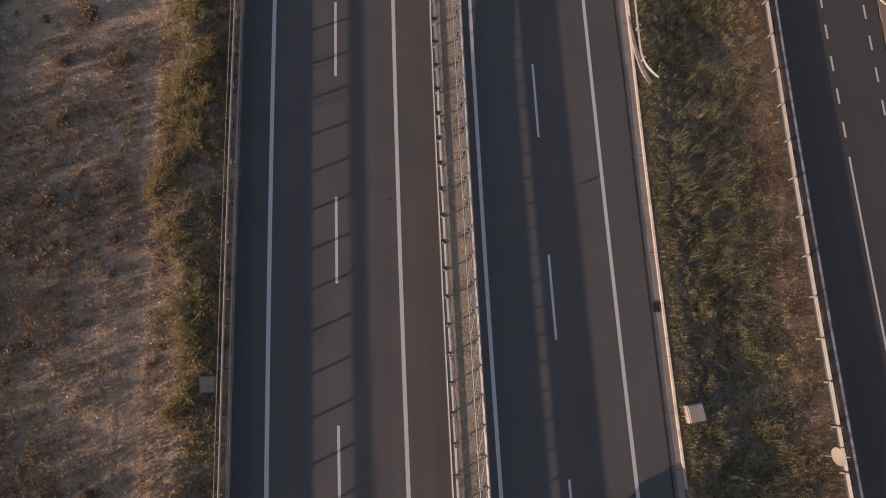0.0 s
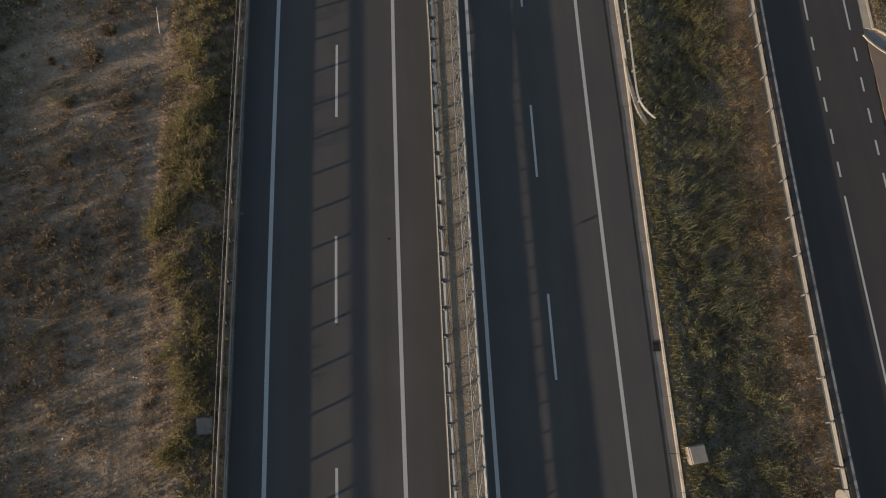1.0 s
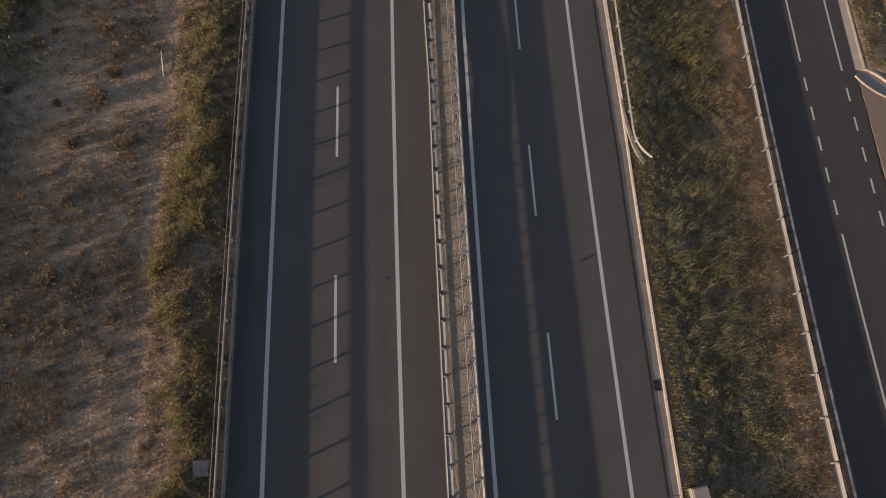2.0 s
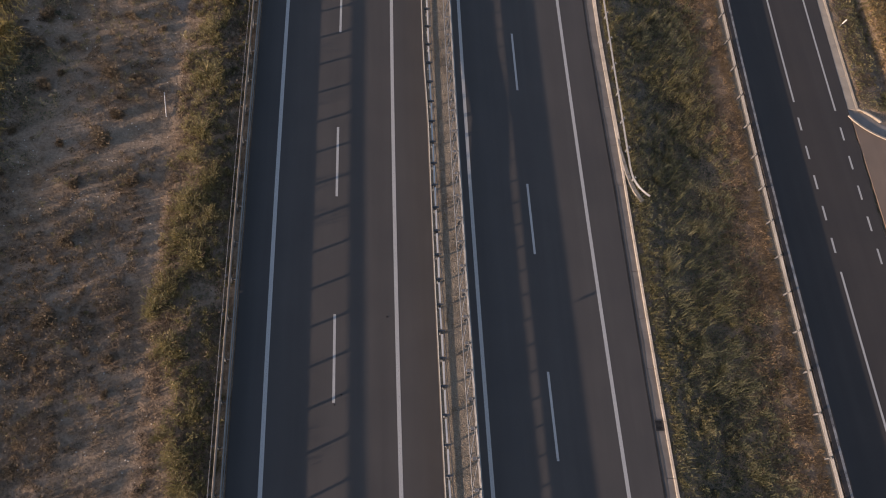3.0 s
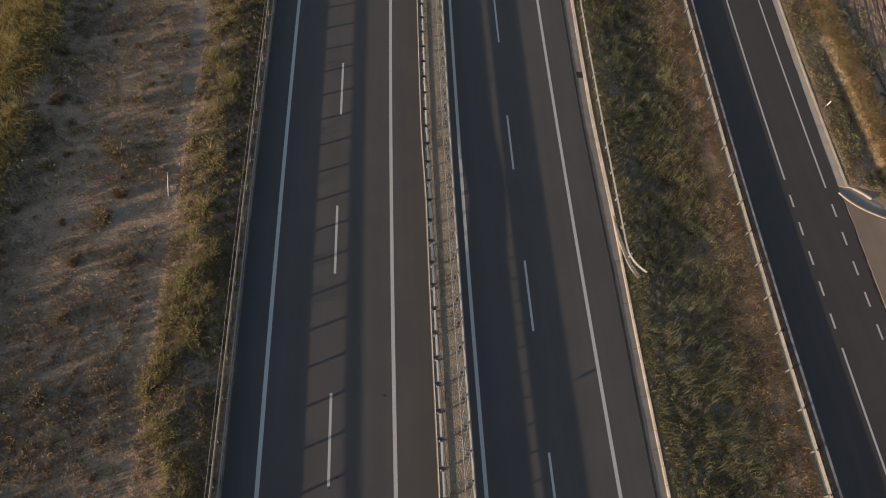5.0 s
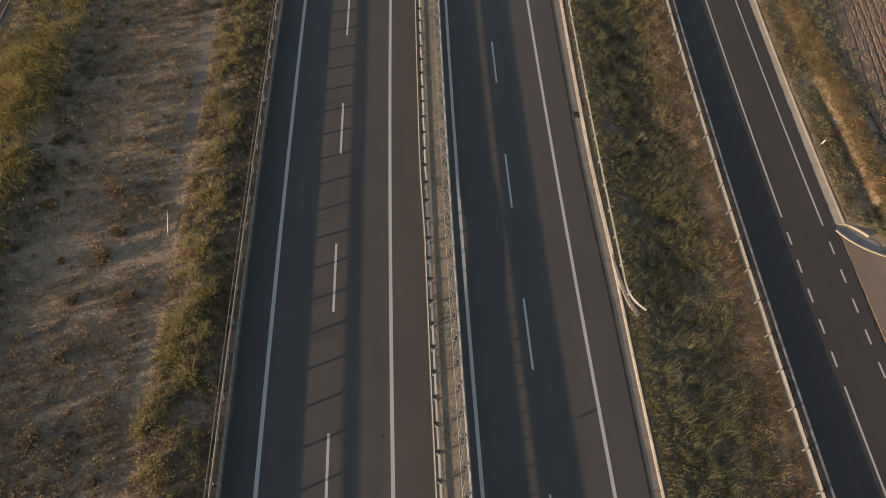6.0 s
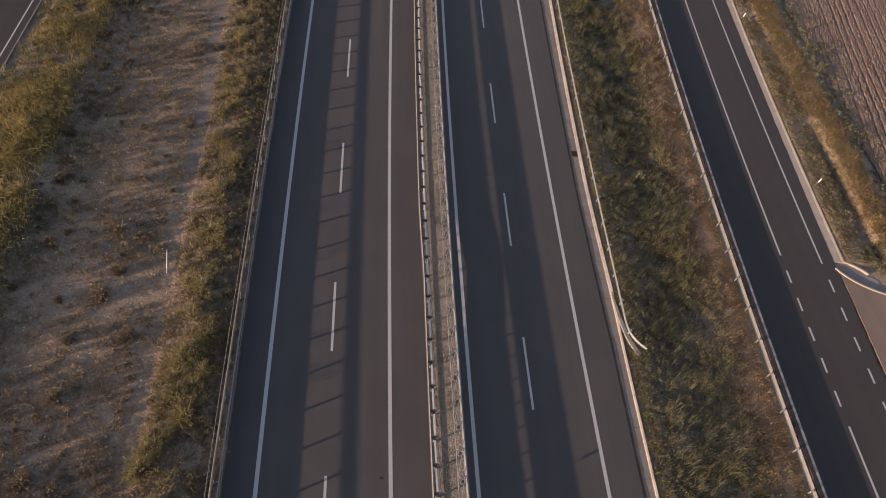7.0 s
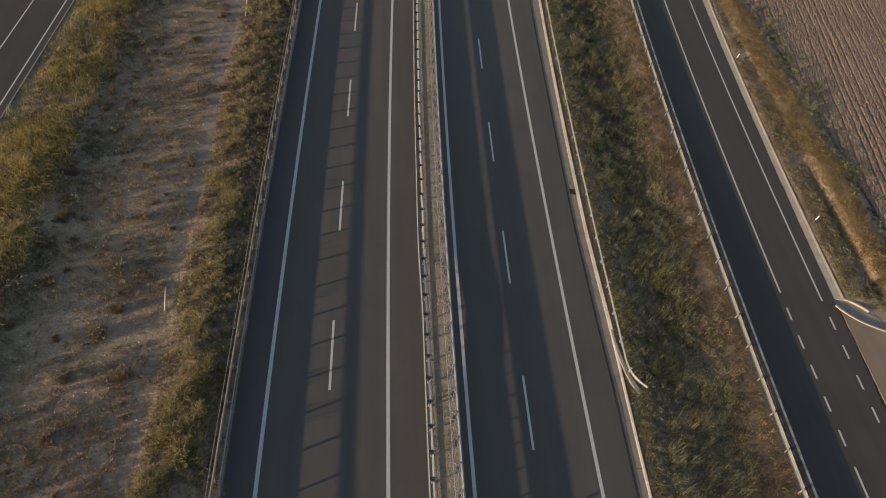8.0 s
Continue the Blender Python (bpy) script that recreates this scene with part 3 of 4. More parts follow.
kerb_bow = thing("kerb_bow", "pale curved concrete kerb where the crash barrier ends", "kerb", kind="structure")
bow = arc((18.38, 12.4), (18.42, 8.9), (19.30, 7.75), 13)
for i, (p, q) in enumerate(zip(bow, bow[1:])):
    t = min(1.0, i / 5)
    kerb_run("kerb_stone", [p, q], 0.16 + 0.12 * t, 0.105 + 0.075 * t, M_KERB, kerb_bow)

bm = bmesh.new()
edge = [(37.2 + bend_side(0) - 0.3, -1.0), (38.4, 1.2), (41.0, 2.6), (60.0, 4.0), (60.0, 11.2), (44.5, 12.2)] + arc((40.3, 13.9), (38.5, 14.4), (37.25, 15.8), 6)
top = [bm.verts.new((x, y, -0.004)) for x, y in edge]
low = [bm.verts.new((x, y, -0.3)) for x, y in edge]
bm.faces.new(top)
for i in range(len(edge)):
    j = (i + 1) % len(edge)
    bm.faces.new((top[i], low[i], low[j], top[j]))
bmesh.ops.recalc_face_normals(bm, faces=bm.faces[:])
tagged(part("road_branch", bm, M_ASPHALT_OLD, None), "pale dusty asphalt branch leaving the service road", "road", kind="structure")
island = thing("kerb_island", "pale concrete kerbs bounding a small paved island", "kerb", kind="structure")
kerb_run("kerb_stone", arc((37.0, 15.8), (38.0, 14.35), (40.5, 13.65), 7), 0.16, 0.08, M_CONCRETE_SIDE, island)
kerb_run("kerb_stone", arc((37.92, 16.5), (38.8, 16.3), (39.7, 15.45), 4), 0.16, 0.07, M_CONCRETE_SIDE, island)
bm = bmesh.new()
edge = [(36.95, 16.4), (37.05, 15.9), (38.1, 14.75), (40.2, 13.95), (40.4, 15.0), (39.5, 15.4), (38.9, 16.05), (37.86, 16.38)]
bm.faces.new([bm.verts.new((x, y, -0.09)) for x, y in edge])
made = bmesh.ops.extrude_face_region(bm, geom=bm.faces[:])
bmesh.ops.translate(bm, vec=(0, 0, -0.3), verts=[v for v in made["geom"] if isinstance(v, bmesh.types.BMVert)])
bmesh.ops.recalc_face_normals(bm, faces=bm.faces[:])
part("paving", bm, M_CONCRETE, island)


# ---- small roadside things ----
def drain(y):
    ob = thing("drain_grate", "dark cast-iron drain grate set in the gutter", "drain", Matrix.Translation((17.92 + bend_gutter(y), y, -0.020)), "drain grates")
    bm = bmesh.new()
    box(bm, -0.24, -0.30, 0.006, 0.24, -0.25, 0.028, 0.004)
    box(bm, -0.24, 0.25, 0.006, 0.24, 0.30, 0.028, 0.004)
    box(bm, -0.24, -0.25, 0.006, -0.19, 0.25, 0.028, 0.004)
    box(bm, 0.19, -0.25, 0.006, 0.24, 0.25, 0.028, 0.004)
    part("frame", bm, M_IRON, ob)
    # flat black plate: the darkness of the pit is put into its colour
    bm = bmesh.new()
    box(bm, -0.19, -0.25, 0.004, 0.19, 0.25, 0.013)
    part("pit", bm, M_BLACK, ob, "black plate painted as the unlit pit under the bars")
    for i in range(7):
        bm = bmesh.new()
        box(bm, -0.19, -0.215 + 0.065 * i, 0.013, 0.19, -0.185 + 0.065 * i, 0.026)
        part("bar", bm, M_IRON, ob)


M_BLACK = Nodes("unlit_pit").done((0.006, 0.006, 0.006), 0.9)
drain(-6.2)
drain(25.3)


def manhole_box(name, label, x, y, sx, sy, h, turn, sink=0.25):
    ob = thing(name, label, "manhole box", pose(x, y, 0, 0, 0, turn))
    bm = bmesh.new()
    box(bm, -sx / 2, -sy / 2, -sink, sx / 2, sy / 2, h - 0.10, 0.02)
    part("body", bm, M_CONCRETE, ob)
    bm = bmesh.new()
    box(bm, -sx / 2 + 0.05, -sy / 2 + 0.05, h - 0.10, sx / 2 - 0.05, sy / 2 - 0.05, h - 0.02, 0.02)
    part("lid", bm, M_CONCRETE, ob)
    return ob


manhole_box("inspection_box", "square pale concrete inspection box among roadside weeds", 19.30, -12.1, 1.0, 0.95, 0.55, 8, 0.6)
manhole_box("cable_pit", "square grey concrete cable pit behind the crash barrier", -6.18, -9.8, 0.80, 0.82, 0.30, 2)

M_WHITE = paint("white_plastic", (0.52, 0.51, 0.48), (0.45, 0.43, 0.40), 0.30)
M_SIGN = metal("sign_back", (0.11, 0.11, 0.11), (0.17, 0.17, 0.165), 0.5, 0.4)
M_SIGN_BACK = metal("grey_sign_back", (0.11, 0.106, 0.10), (0.16, 0.154, 0.146), 0.55, 0.15)


def delineator(x, y, z):
    ob = thing("delineator", "white plastic roadside marker post with a grey foot", "marker post", pose(x, y, z, 1, 2, 10) @ Matrix.Scale(0.82, 4), "roadside marker posts")
    for name, z0, z1, w, material, label in (("foot", -0.3, 0.42, 1.0, M_SIGN, "grey foot"), ("post", 0.42, 0.90, 1.06, M_WHITE, "")):
        bm = bmesh.new()
        prof = [(-0.06, -0.045), (0.06, -0.045), (0.035, 0.05), (-0.035, 0.05)]
        low = [bm.verts.new((px * w, py * w, z0)) for px, py in prof]
        top = [bm.verts.new((px * w, py * w, z1)) for px, py in prof]
        for i in range(4):
            bm.faces.new((low[i], low[(i + 1) % 4], top[(i + 1) % 4], top[i]))
        bm.faces.new(top)
        bm.faces.new(list(reversed(low)))
        bmesh.ops.recalc_face_normals(bm, faces=bm.faces[:])
        part(name, bm, material, ob, label)
    bm = bmesh.new()
    box(bm, -0.062, -0.048, 0.90, 0.062, 0.05, 0.96, 0.012)
    part("cap", bm, M_WHITE, ob)


for x, y in ((38.95, 24.35), (39.95, 47.2), (38.5 + bend_side(70), 70.0)):
    delineator(x, y, 0.0)

# round road sign standing behind the side barrier
sign = thing("road_sign", "round grey road sign seen from behind on a steel post", "road sign", pose(26.9, -14.7, 0, 0, 0, 8))
bm = bmesh.new()
rod(bm, (0, 0, -0.5), (0, 0, 2.05), 0.03, 10)
part("post", bm, M_STEEL, sign)
bm = bmesh.new()
bmesh.ops.create_cone(bm, cap_ends=True, segments=36, radius1=0.5, radius2=0.5, depth=0.012, matrix=Matrix.Translation((-0.045, 0, 1.25)) @ Matrix.Rotation(radians(90), 4, "Y"))
part("disc", bm, M_SIGN_BACK, sign, "round grey metal disc")
for z in (1.05, 1.45):
    bm = bmesh.new()
    box(bm, -0.04, -0.16, z - 0.02, 0.035, 0.16, z + 0.02, 0.004)
    part("clamp", bm, M_STEEL, sign)

# small marker plate on the median barrier
marker = thing("barrier_marker", "small grey marker plate clamped to the median barrier", "marker", pose(7.24, -2.0, 1.0))
bm = bmesh.new()
rod(bm, (0, 0, -0.3), (0, 0, 0.30), 0.015, 8)
part("rod", bm, M_STEEL, marker)
bm = bmesh.new()
box(bm, -0.012, -0.09, 0.12, 0.012, 0.09, 0.29, 0.004)
part("plate", bm, M_SIGN, marker)


# thin pale rod lying in the field
def stake(x, y, turn, length):
    ob = thing("stake", "thin pale wooden stake lying in the field", "stake", pose(x, y, float(terrain(np.array([x]), np.array([y]))[0]) + 0.08, 0, 0, turn), "field stakes")
    bm = bmesh.new()
    rod(bm, (0, -length / 2, 0.0), (0, length / 2, 0.05), 0.028, 8)
    part("shaft", bm, M_WHITE, ob)


stake(-10.12, 12.8, 10, 1.7)
stake(-9.58, 45.1, 5, 2.9)


def clod(name, label, x, y, r, material, category="debris"):
    bm = bmesh.new()
    bmesh.ops.create_icosphere(bm, subdivisions=2, radius=r)
    for v in bm.verts:
        v.co *= 0.75 + 0.5 * noise.noise(v.co * 9 + Vector((x, y, 0)))
        v.co.z = v.co.z * 0.22 + r * 0.15
    ob = part(name, bm, material, None)
    ob.location = (x, y, 0)
    return tagged(ob, label, category, group="road litter")


M_RUBBER = stone("tyre_rubber", (0.015, 0.014, 0.013), (0.03, 0.028, 0.026))
for x, y, r in ((2.87, -0.1, 0.07), (0.45, -4.35, 0.06), (0.10, -4.9, 0.05), (0.62, 25.5, 0.05)):
    clod("tyre_scrap", "black scrap of tyre rubber lying on the lane", x, y, r, M_RUBBER)


# ---- small hatchback on the right carriageway ----
def car(m):
    ob = thing("car", "small dark green hatchback driving on the motorway", "car", m)
    paint_green = metal("green_car_paint", (0.012, 0.035, 0.024), (0.016, 0.045, 0.030), 0.25, 0.2)
    glass = Nodes("car_glass").done((0.012, 0.015, 0.016), 0.06, 0.0, 0.6)
    black = Nodes("black_trim").done((0.02, 0.02, 0.02), 0.6)
    lamp = Nodes("lamp_glass").done((0.62, 0.62, 0.60), 0.12)
    red = Nodes("tail_glass").done((0.30, 0.015, 0.012), 0.15)
    # lower body: sections along the length, nose at +y
    rows = [(-1.76, 0.66, 0.38, 0.78), (-1.66, 0.76, 0.26, 0.93), (-1.1, 0.80, 0.22, 0.96), (0.2, 0.81, 0.20, 0.94), (0.85, 0.80, 0.22, 0.90), (1.45, 0.75, 0.25, 0.80), (1.70, 0.62, 0.30, 0.68), (1.78, 0.50, 0.36, 0.58)]
    bm = bmesh.new()
    rings = []
    for y, w, z0, z1 in rows:
        c = 0.12
        prof = [(-w + c, z0), (w - c, z0), (w, z0 + c), (w, z1 - c * 1.3), (w - c, z1), (-w + c, z1), (-w, z1 - c * 1.3), (-w, z0 + c)]
        rings.append([bm.verts.new((px, y, pz)) for px, pz in prof])
    for a, b in zip(rings, rings[1:]):
        for i in range(8):
            bm.faces.new((a[i], a[(i + 1) % 8], b[(i + 1) % 8], b[i]))
    bm.faces.new(rings[0])
    bm.faces.new(list(reversed(rings[-1])))
    bmesh.ops.recalc_face_normals(bm, faces=bm.faces[:])
    body = part("body", bm, paint_green, ob)
    mod = body.modifiers.new("round", "BEVEL")
    mod.width, mod.segments = 0.04, 2
    # glasshouse and roof
    for name, low, high, mat in (("windows", (-1.62, 0.85, 0.70, 0.92), (-1.28, 0.28, 0.55, 1.38), glass), ("roof", (-1.32, 0.32, 0.57, 1.36), (-1.20, 0.18, 0.50, 1.46), paint_green)):
        bm = bmesh.new()
        a = [bm.verts.new((sx * low[2], yy, low[3])) for sx, yy in ((-1, low[0]), (1, low[0]), (1, low[1]), (-1, low[1]))]
        b = [bm.verts.new((sx * high[2], yy, high[3])) for sx, yy in ((-1, high[0]), (1, high[0]), (1, high[1]), (-1, high[1]))]
        for i in range(4):
            bm.faces.new((a[i], a[(i + 1) % 4], b[(i + 1) % 4], b[i]))
        bm.faces.new(b)
        bm.faces.new(list(reversed(a)))
        bmesh.ops.recalc_face_normals(bm, faces=bm.faces[:])
        bmesh.ops.bevel(bm, geom=bm.edges[:], offset=0.035, segments=2, affect="EDGES")
        part(name, bm, mat, ob)
    for sx in (-1, 1):
        for y0, z0, y1, z1 in ((0.86, 0.92, 0.29, 1.38), (-0.25, 0.94, -0.30, 1.38), (-1.62, 0.93, -1.29, 1.38)):
            bm = bmesh.new()
            rod(bm, (sx * 0.70, y0, z0), (sx * 0.56, y1, z1), 0.035, 8)
            part("pillar", bm, paint_green, ob)
        bm = bmesh.new()
        box(bm, sx * 0.86 - 0.07, 0.62, 0.92, sx * 0.86 + 0.07, 0.72, 1.04, 0.025)
        part("mirror", bm, black, ob, "black door mirror")
        bm = bmesh.new()
        box(bm, sx * 0.52 - 0.13, 1.56, 0.56, sx * 0.52 + 0.13, 1.72, 0.70, 0.03)
        part("headlight", bm, lamp, ob, "clear headlight")
        bm = bmesh.new()
        box(bm, sx * 0.62 - 0.09, -1.78, 0.62, sx * 0.62 + 0.09, -1.66, 0.88, 0.02)
        part("tail_light", bm, red, ob, "red tail light")
        for y in (-1.12, 1.10):
            bm = bmesh.new()
            bmesh.ops.create_cone(bm, cap_ends=True, segments=28, radius1=0.28, radius2=0.28, depth=0.18, matrix=Matrix.Translation((sx * 0.73, y, 0.28)) @ Matrix.Rotation(radians(90), 4, "Y"))
            wheel = part("wheel", bm, M_RUBBER, ob)
            bm = bmesh.new()
            bmesh.ops.create_cone(bm, cap_ends=True, segments=24, radius1=0.18, radius2=0.15, depth=0.02, matrix=Matrix.Translation((sx * 0.83, y, 0.28)) @ Matrix.Rotation(radians(90 * sx), 4, "Y"))
            part("rim", bm, M_STEEL, wheel, "grey steel rim")
    bm = bmesh.new()
    box(bm, -0.60, 1.70, 0.32, 0.60, 1.82, 0.46, 0.03)
    part("bumper", bm, black, ob)
    bm = bmesh.new()
    box(bm, -0.62, -1.84, 0.36, 0.62, -1.72, 0.52, 0.03)
    part("bumper", bm, black, ob)
    bm = bmesh.new()
    box(bm, -0.26, -1.86, 0.40, 0.26, -1.84, 0.50)
    part("number_plate", bm, lamp, ob, "plain pale plate")
    return ob


car(pose(14.25, -18.35, 0.0, 0, 0, 0.6))


# ---- ploughed field beyond the bank ----
ROW_TURN = radians(-11.0)
ca, sa = math.cos(ROW_TURN), math.sin(ROW_TURN)
pv, pw = np.arange(-8, 36, 0.12), np.arange(-12, 82, 0.36)
V, W = np.meshgrid(pv, pw)
PX, PY = 47.0 + V * ca - (W - 30) * sa - 0.0, 30 + V * sa + (W - 30) * ca
edge_x = 2.5 + bank_line(PY) + 0.35 * hills(PX * 0, PY, 0.7, 14)
wob = V + 0.16 * hills(PX, PY, 0.4, 12) + 0.05 * hills(PX, PY, 1.7, 17)
spots = np.cumsum(0.58 + 0.75 * np.random.default_rng(19).random(90) ** 1.5) - 9
near = spots[np.clip(np.searchsorted((spots[1:] + spots[:-1]) / 2, wob), 0, 89)]
depth = np.clip(0.75 + 0.8 * hills(PX * 1.0, PY, 0.8, 15) + 0.35 * np.sin(near * 7.3), 0.15, 1.3)
groove = np.exp(-((wob - near) / 0.10) ** 2) * depth
crack = np.clip(hills(PX, PY, 5.0, 18) * 3.2 - 0.9, 0, 1) * np.clip(hills(PX, PY, 0.5, 20) * 3 + 0.4, 0, 1)
clods = rng.random(V.shape) ** 2 * 0.045 + np.where(rng.random(V.shape) > 0.975, 0.05, 0)
PZ = 0.03 - 0.10 * groove - 0.05 * crack + clods + 0.04 * hills(PX, PY, 0.9, 9)
keep = PX > edge_x
PZ = np.where(keep, PZ, -0.6)
idx = np.arange(V.size).reshape(V.shape)
quads = np.stack([idx[:-1, :-1], idx[:-1, 1:], idx[1:, 1:], idx[1:, :-1]], -1).reshape(-1, 4)
inside = keep[:-1, :-1].ravel()
field = new("ploughed_field", raw_mesh("ploughed_field", np.stack([PX, PY, PZ], -1).reshape(-1, 3), quads[inside], M_PLOUGH))
tagged(field, "ploughed brown field with long straight furrows", "field", kind="structure")


# ---- plants ----
FAR = 66.0


def blades(base, height, lean, width, seed=1):
    """Single tapering grass blades, bent once."""
    r = np.random.default_rng(seed)
    k = len(base)
    a = r.uniform(0, 6.283, k)
    d = np.stack([np.cos(a), np.sin(a), np.zeros(k)], -1)
    s = np.stack([-np.sin(a), np.cos(a), np.zeros(k)], -1) * (width * r.uniform(0.5, 1.2, k))[:, None]
    h = height[:, None]
    up = np.array([0, 0, 1.0])
    le = (lean * r.uniform(0.3, 1.3, k))[:, None]
    m = base + d * h * le * 0.35 + up * h * 0.6
    e = base + d * h * le + up * h * (1 - 0.25 * le)
    v = np.stack([base - s, base + s, m + s * 0.8, e, m - s * 0.8], 1).reshape(-1, 3)
    o = 5 * np.arange(k)[:, None]
    f = np.concatenate([o + np.array([[0, 1, 2]]), o + np.array([[0, 2, 4]]), o + np.array([[4, 2, 3]])])
    return v, f


def tufts(b, each, height, lean, width, seed, spread=0.06):
    """Several blades for each point."""
    r = np.random.default_rng(seed)
    p = np.repeat(b, each, 0)
    h = np.repeat(height, each) * r.uniform(0.45, 1.15, len(p))
    return blades(p + r.normal(0, spread, p.shape) * [1, 1, 0], h, np.full(len(p), lean), width, seed)


def sprays(base, height, reach, stalks, each, seed, width=0.013, leaf=0.085, low=0.30, foot=0.14):
    """Plants of many stalks that rise from one foot and bow outward, each stalk with small leaves along its upper part."""
    r = np.random.default_rng(seed)
    which = np.repeat(np.arange(len(base)), stalks)
    k = len(which)
    a = r.uniform(0, 6.283, k)
    out = np.sqrt(r.random(k))
    d = np.stack([np.cos(a), np.sin(a), 0 * a], -1)
    side = np.stack([-np.sin(a), np.cos(a), 0 * a], -1)
    span = (reach[which] * out)[:, None]
    rise = (height[which] * (1.05 - 0.55 * out ** 2) * r.uniform(0.65, 1.1, k))[:, None]
    p0 = base[which] + r.normal(0, 1, (k, 3)) * (reach[which] * foot)[:, None] * [1, 1, 0]
    drift = side * span * r.normal(0, 0.25, k)[:, None]
    up = np.array([0, 0, 1.0])

    def along_stalk(t, i=slice(None)):
        return p0[i] + (d[i] * span[i] + drift[i] * t) * t ** 1.7 + up * rise[i] * (1.25 * t - 0.25 * t * t)

    w = side * (width * r.uniform(0.5, 1.2, k))[:, None]
    m, e = along_stalk(0.55), along_stalk(1.0)
    v = np.stack([p0 - w, p0 + w, m + w * 0.7, e, m - w * 0.7], 1).reshape(-1, 3)
    o = 5 * np.arange(k)[:, None]
    f = np.concatenate([o + np.array([[0, 1, 2]]), o + np.array([[0, 2, 4]]), o + np.array([[4, 2, 3]])])
    i = np.repeat(np.arange(k), each)
    t = (low + (1 - low) * r.random(len(i)) ** 0.8)[:, None]
    q = along_stalk(t, i)
    way = along_stalk(np.minimum(t + 0.1, 1.1), i) - q
    way /= np.linalg.norm(way, axis=1, keepdims=True) + 1e-6
    way = way + 0.75 * r.normal(0, 0.6, way.shape)
    way /= np.linalg.norm(way, axis=1, keepdims=True) + 1e-6
    wide = np.cross(way, r.normal(0, 1, way.shape))
    wide /= np.linalg.norm(wide, axis=1, keepdims=True) + 1e-6
    ln = (leaf * r.uniform(0.5, 1.4, len(i)))[:, None]
    lv = np.stack([q, q + way * ln * 0.5 + wide * ln * 0.14, q + way * ln, q + way * ln * 0.5 - wide * ln * 0.14], 1).reshape(-1, 3)
    o = len(v) + 4 * np.arange(len(i))[:, None]
    return np.concatenate([v, lv]), np.concatenate([f, o + np.array([[0, 1, 2]]), o + np.array([[0, 2, 3]])])


def cushions(base, height, reach, count, seed, leaf=0.10, plump=0.26):
    """Low leafy domes: leaves set close under a rounded outline, more of them at the top."""
    r = np.random.default_rng(seed)
    i = np.repeat(np.arange(len(base)), count)
    k = len(i)
    a, out = r.uniform(0, 6.283, k), np.sqrt(r.random(k))
    q = np.stack([np.cos(a) * out * reach[i], np.sin(a) * out * reach[i], height[i] * (1 - out ** 2) * r.uniform(0.35, 1.0, k) + 0.02], -1) + base[i]
    way = np.stack([np.cos(a) * (0.3 + out), np.sin(a) * (0.3 + out), r.uniform(0.1, 1.1, k)], -1) + r.normal(0, 0.5, (k, 3))
    way /= np.linalg.norm(way, axis=1, keepdims=True) + 1e-6
    wide = np.cross(way, r.normal(0, 0.7, (k, 3)) + [0, 0, 1.0])
    wide /= np.linalg.norm(wide, axis=1, keepdims=True) + 1e-6
    ln = (leaf * r.uniform(0.45, 1.35, k))[:, None]
    v = np.stack([q, q + way * ln * 0.5 + wide * ln * plump, q + way * ln, q + way * ln * 0.5 - wide * ln * plump], 1).reshape(-1, 3)
    o = 4 * np.arange(k)[:, None]
    return v, np.concatenate([o + np.array([[0, 1, 2]]), o + np.array([[0, 2, 3]])])


def grounded(u, y, course):
    x = u + course(y)
    return np.stack([x, y, terrain(x, y)], -1)


def scatter(u0, u1, y0, y1, n, course, seed, where=None):
    """Random ground points in a strip beside a road; where(u, y) thins them."""
    r = np.random.default_rng(seed)
    u, y = r.uniform(u0, u1, n), r.uniform(y0, y1, n)
    if where is not None:
        ok = r.random(n) < where(u, y)
        u, y = u[ok], y[ok]
    return grounded(u, y, course)


def spaced(u0, u1, y0, y1, gap, course, seed, where=None):
    """Ground points about one gap apart in a strip beside a road, none where where(u, y) is low."""
    r = np.random.default_rng(seed)
    u, y = (g.ravel() for g in np.meshgrid(np.arange(u0, u1, gap), np.arange(y0, y1, gap)))
    u, y = u + r.uniform(0, gap, len(u)), y + r.uniform(0, gap, len(y))
    if where is not None:
        ok = r.random(len(u)) < where(u, y)
        u, y = u[ok], y[ok]
    return grounded(u, y, course)


def stuff(name, label, category, material, pieces):
    """One joined mesh of many plants."""
    vs, fs, top = [], [], 0
    for v, f in pieces:
        vs.append(v)
        fs.append(f + top)
        top += len(v)
    ob = new(name, raw_mesh(name, np.concatenate(vs), np.concatenate(fs), material))
    return tagged(ob, label, category, kind="stuff")


def patches(size, seed, cut=0.5, soft=0.12):
    """Density that is full in some patches and nil between them."""
    return lambda u, y: np.clip((mottle(u, y, size, seed) - cut) / soft + 0.5, 0, 1)


def sized(b, size, seed, low, high):
    """Heights that swell and sink from patch to patch."""
    n = np.clip((mottle(b[:, 0], b[:, 1], size, seed) - 0.25) * 2, 0, 1)
    return (low + (high - low) * n) * np.random.default_rng(seed).uniform(0.65, 1.25, len(b))


# strip between motorway and side road: feathery bushes with dark hollows between, low rusty grass towards the side road
b = spaced(19.5, 26.6, -22, FAR, 0.62, bend_kerb, 21, lambda u, y: patches(2.6, 31, 0.37, 0.12)(u, y) * np.interp(u - np.interp(y, [0, 12], [0.3, 1.2]), [18.6, 19.2, 24.2, 25.4], [0.7, 1, 1, 0.15]) * np.interp(y, [30, 55], [1.0, 0.7]))
h = sized(b, 2.0, 81, 0.45, 1.55) * np.interp(b[:, 0] - bend_kerb(b[:, 1]), [19.5, 20.8, 23.8, 26.4], [0.65, 1.0, 0.95, 0.5])
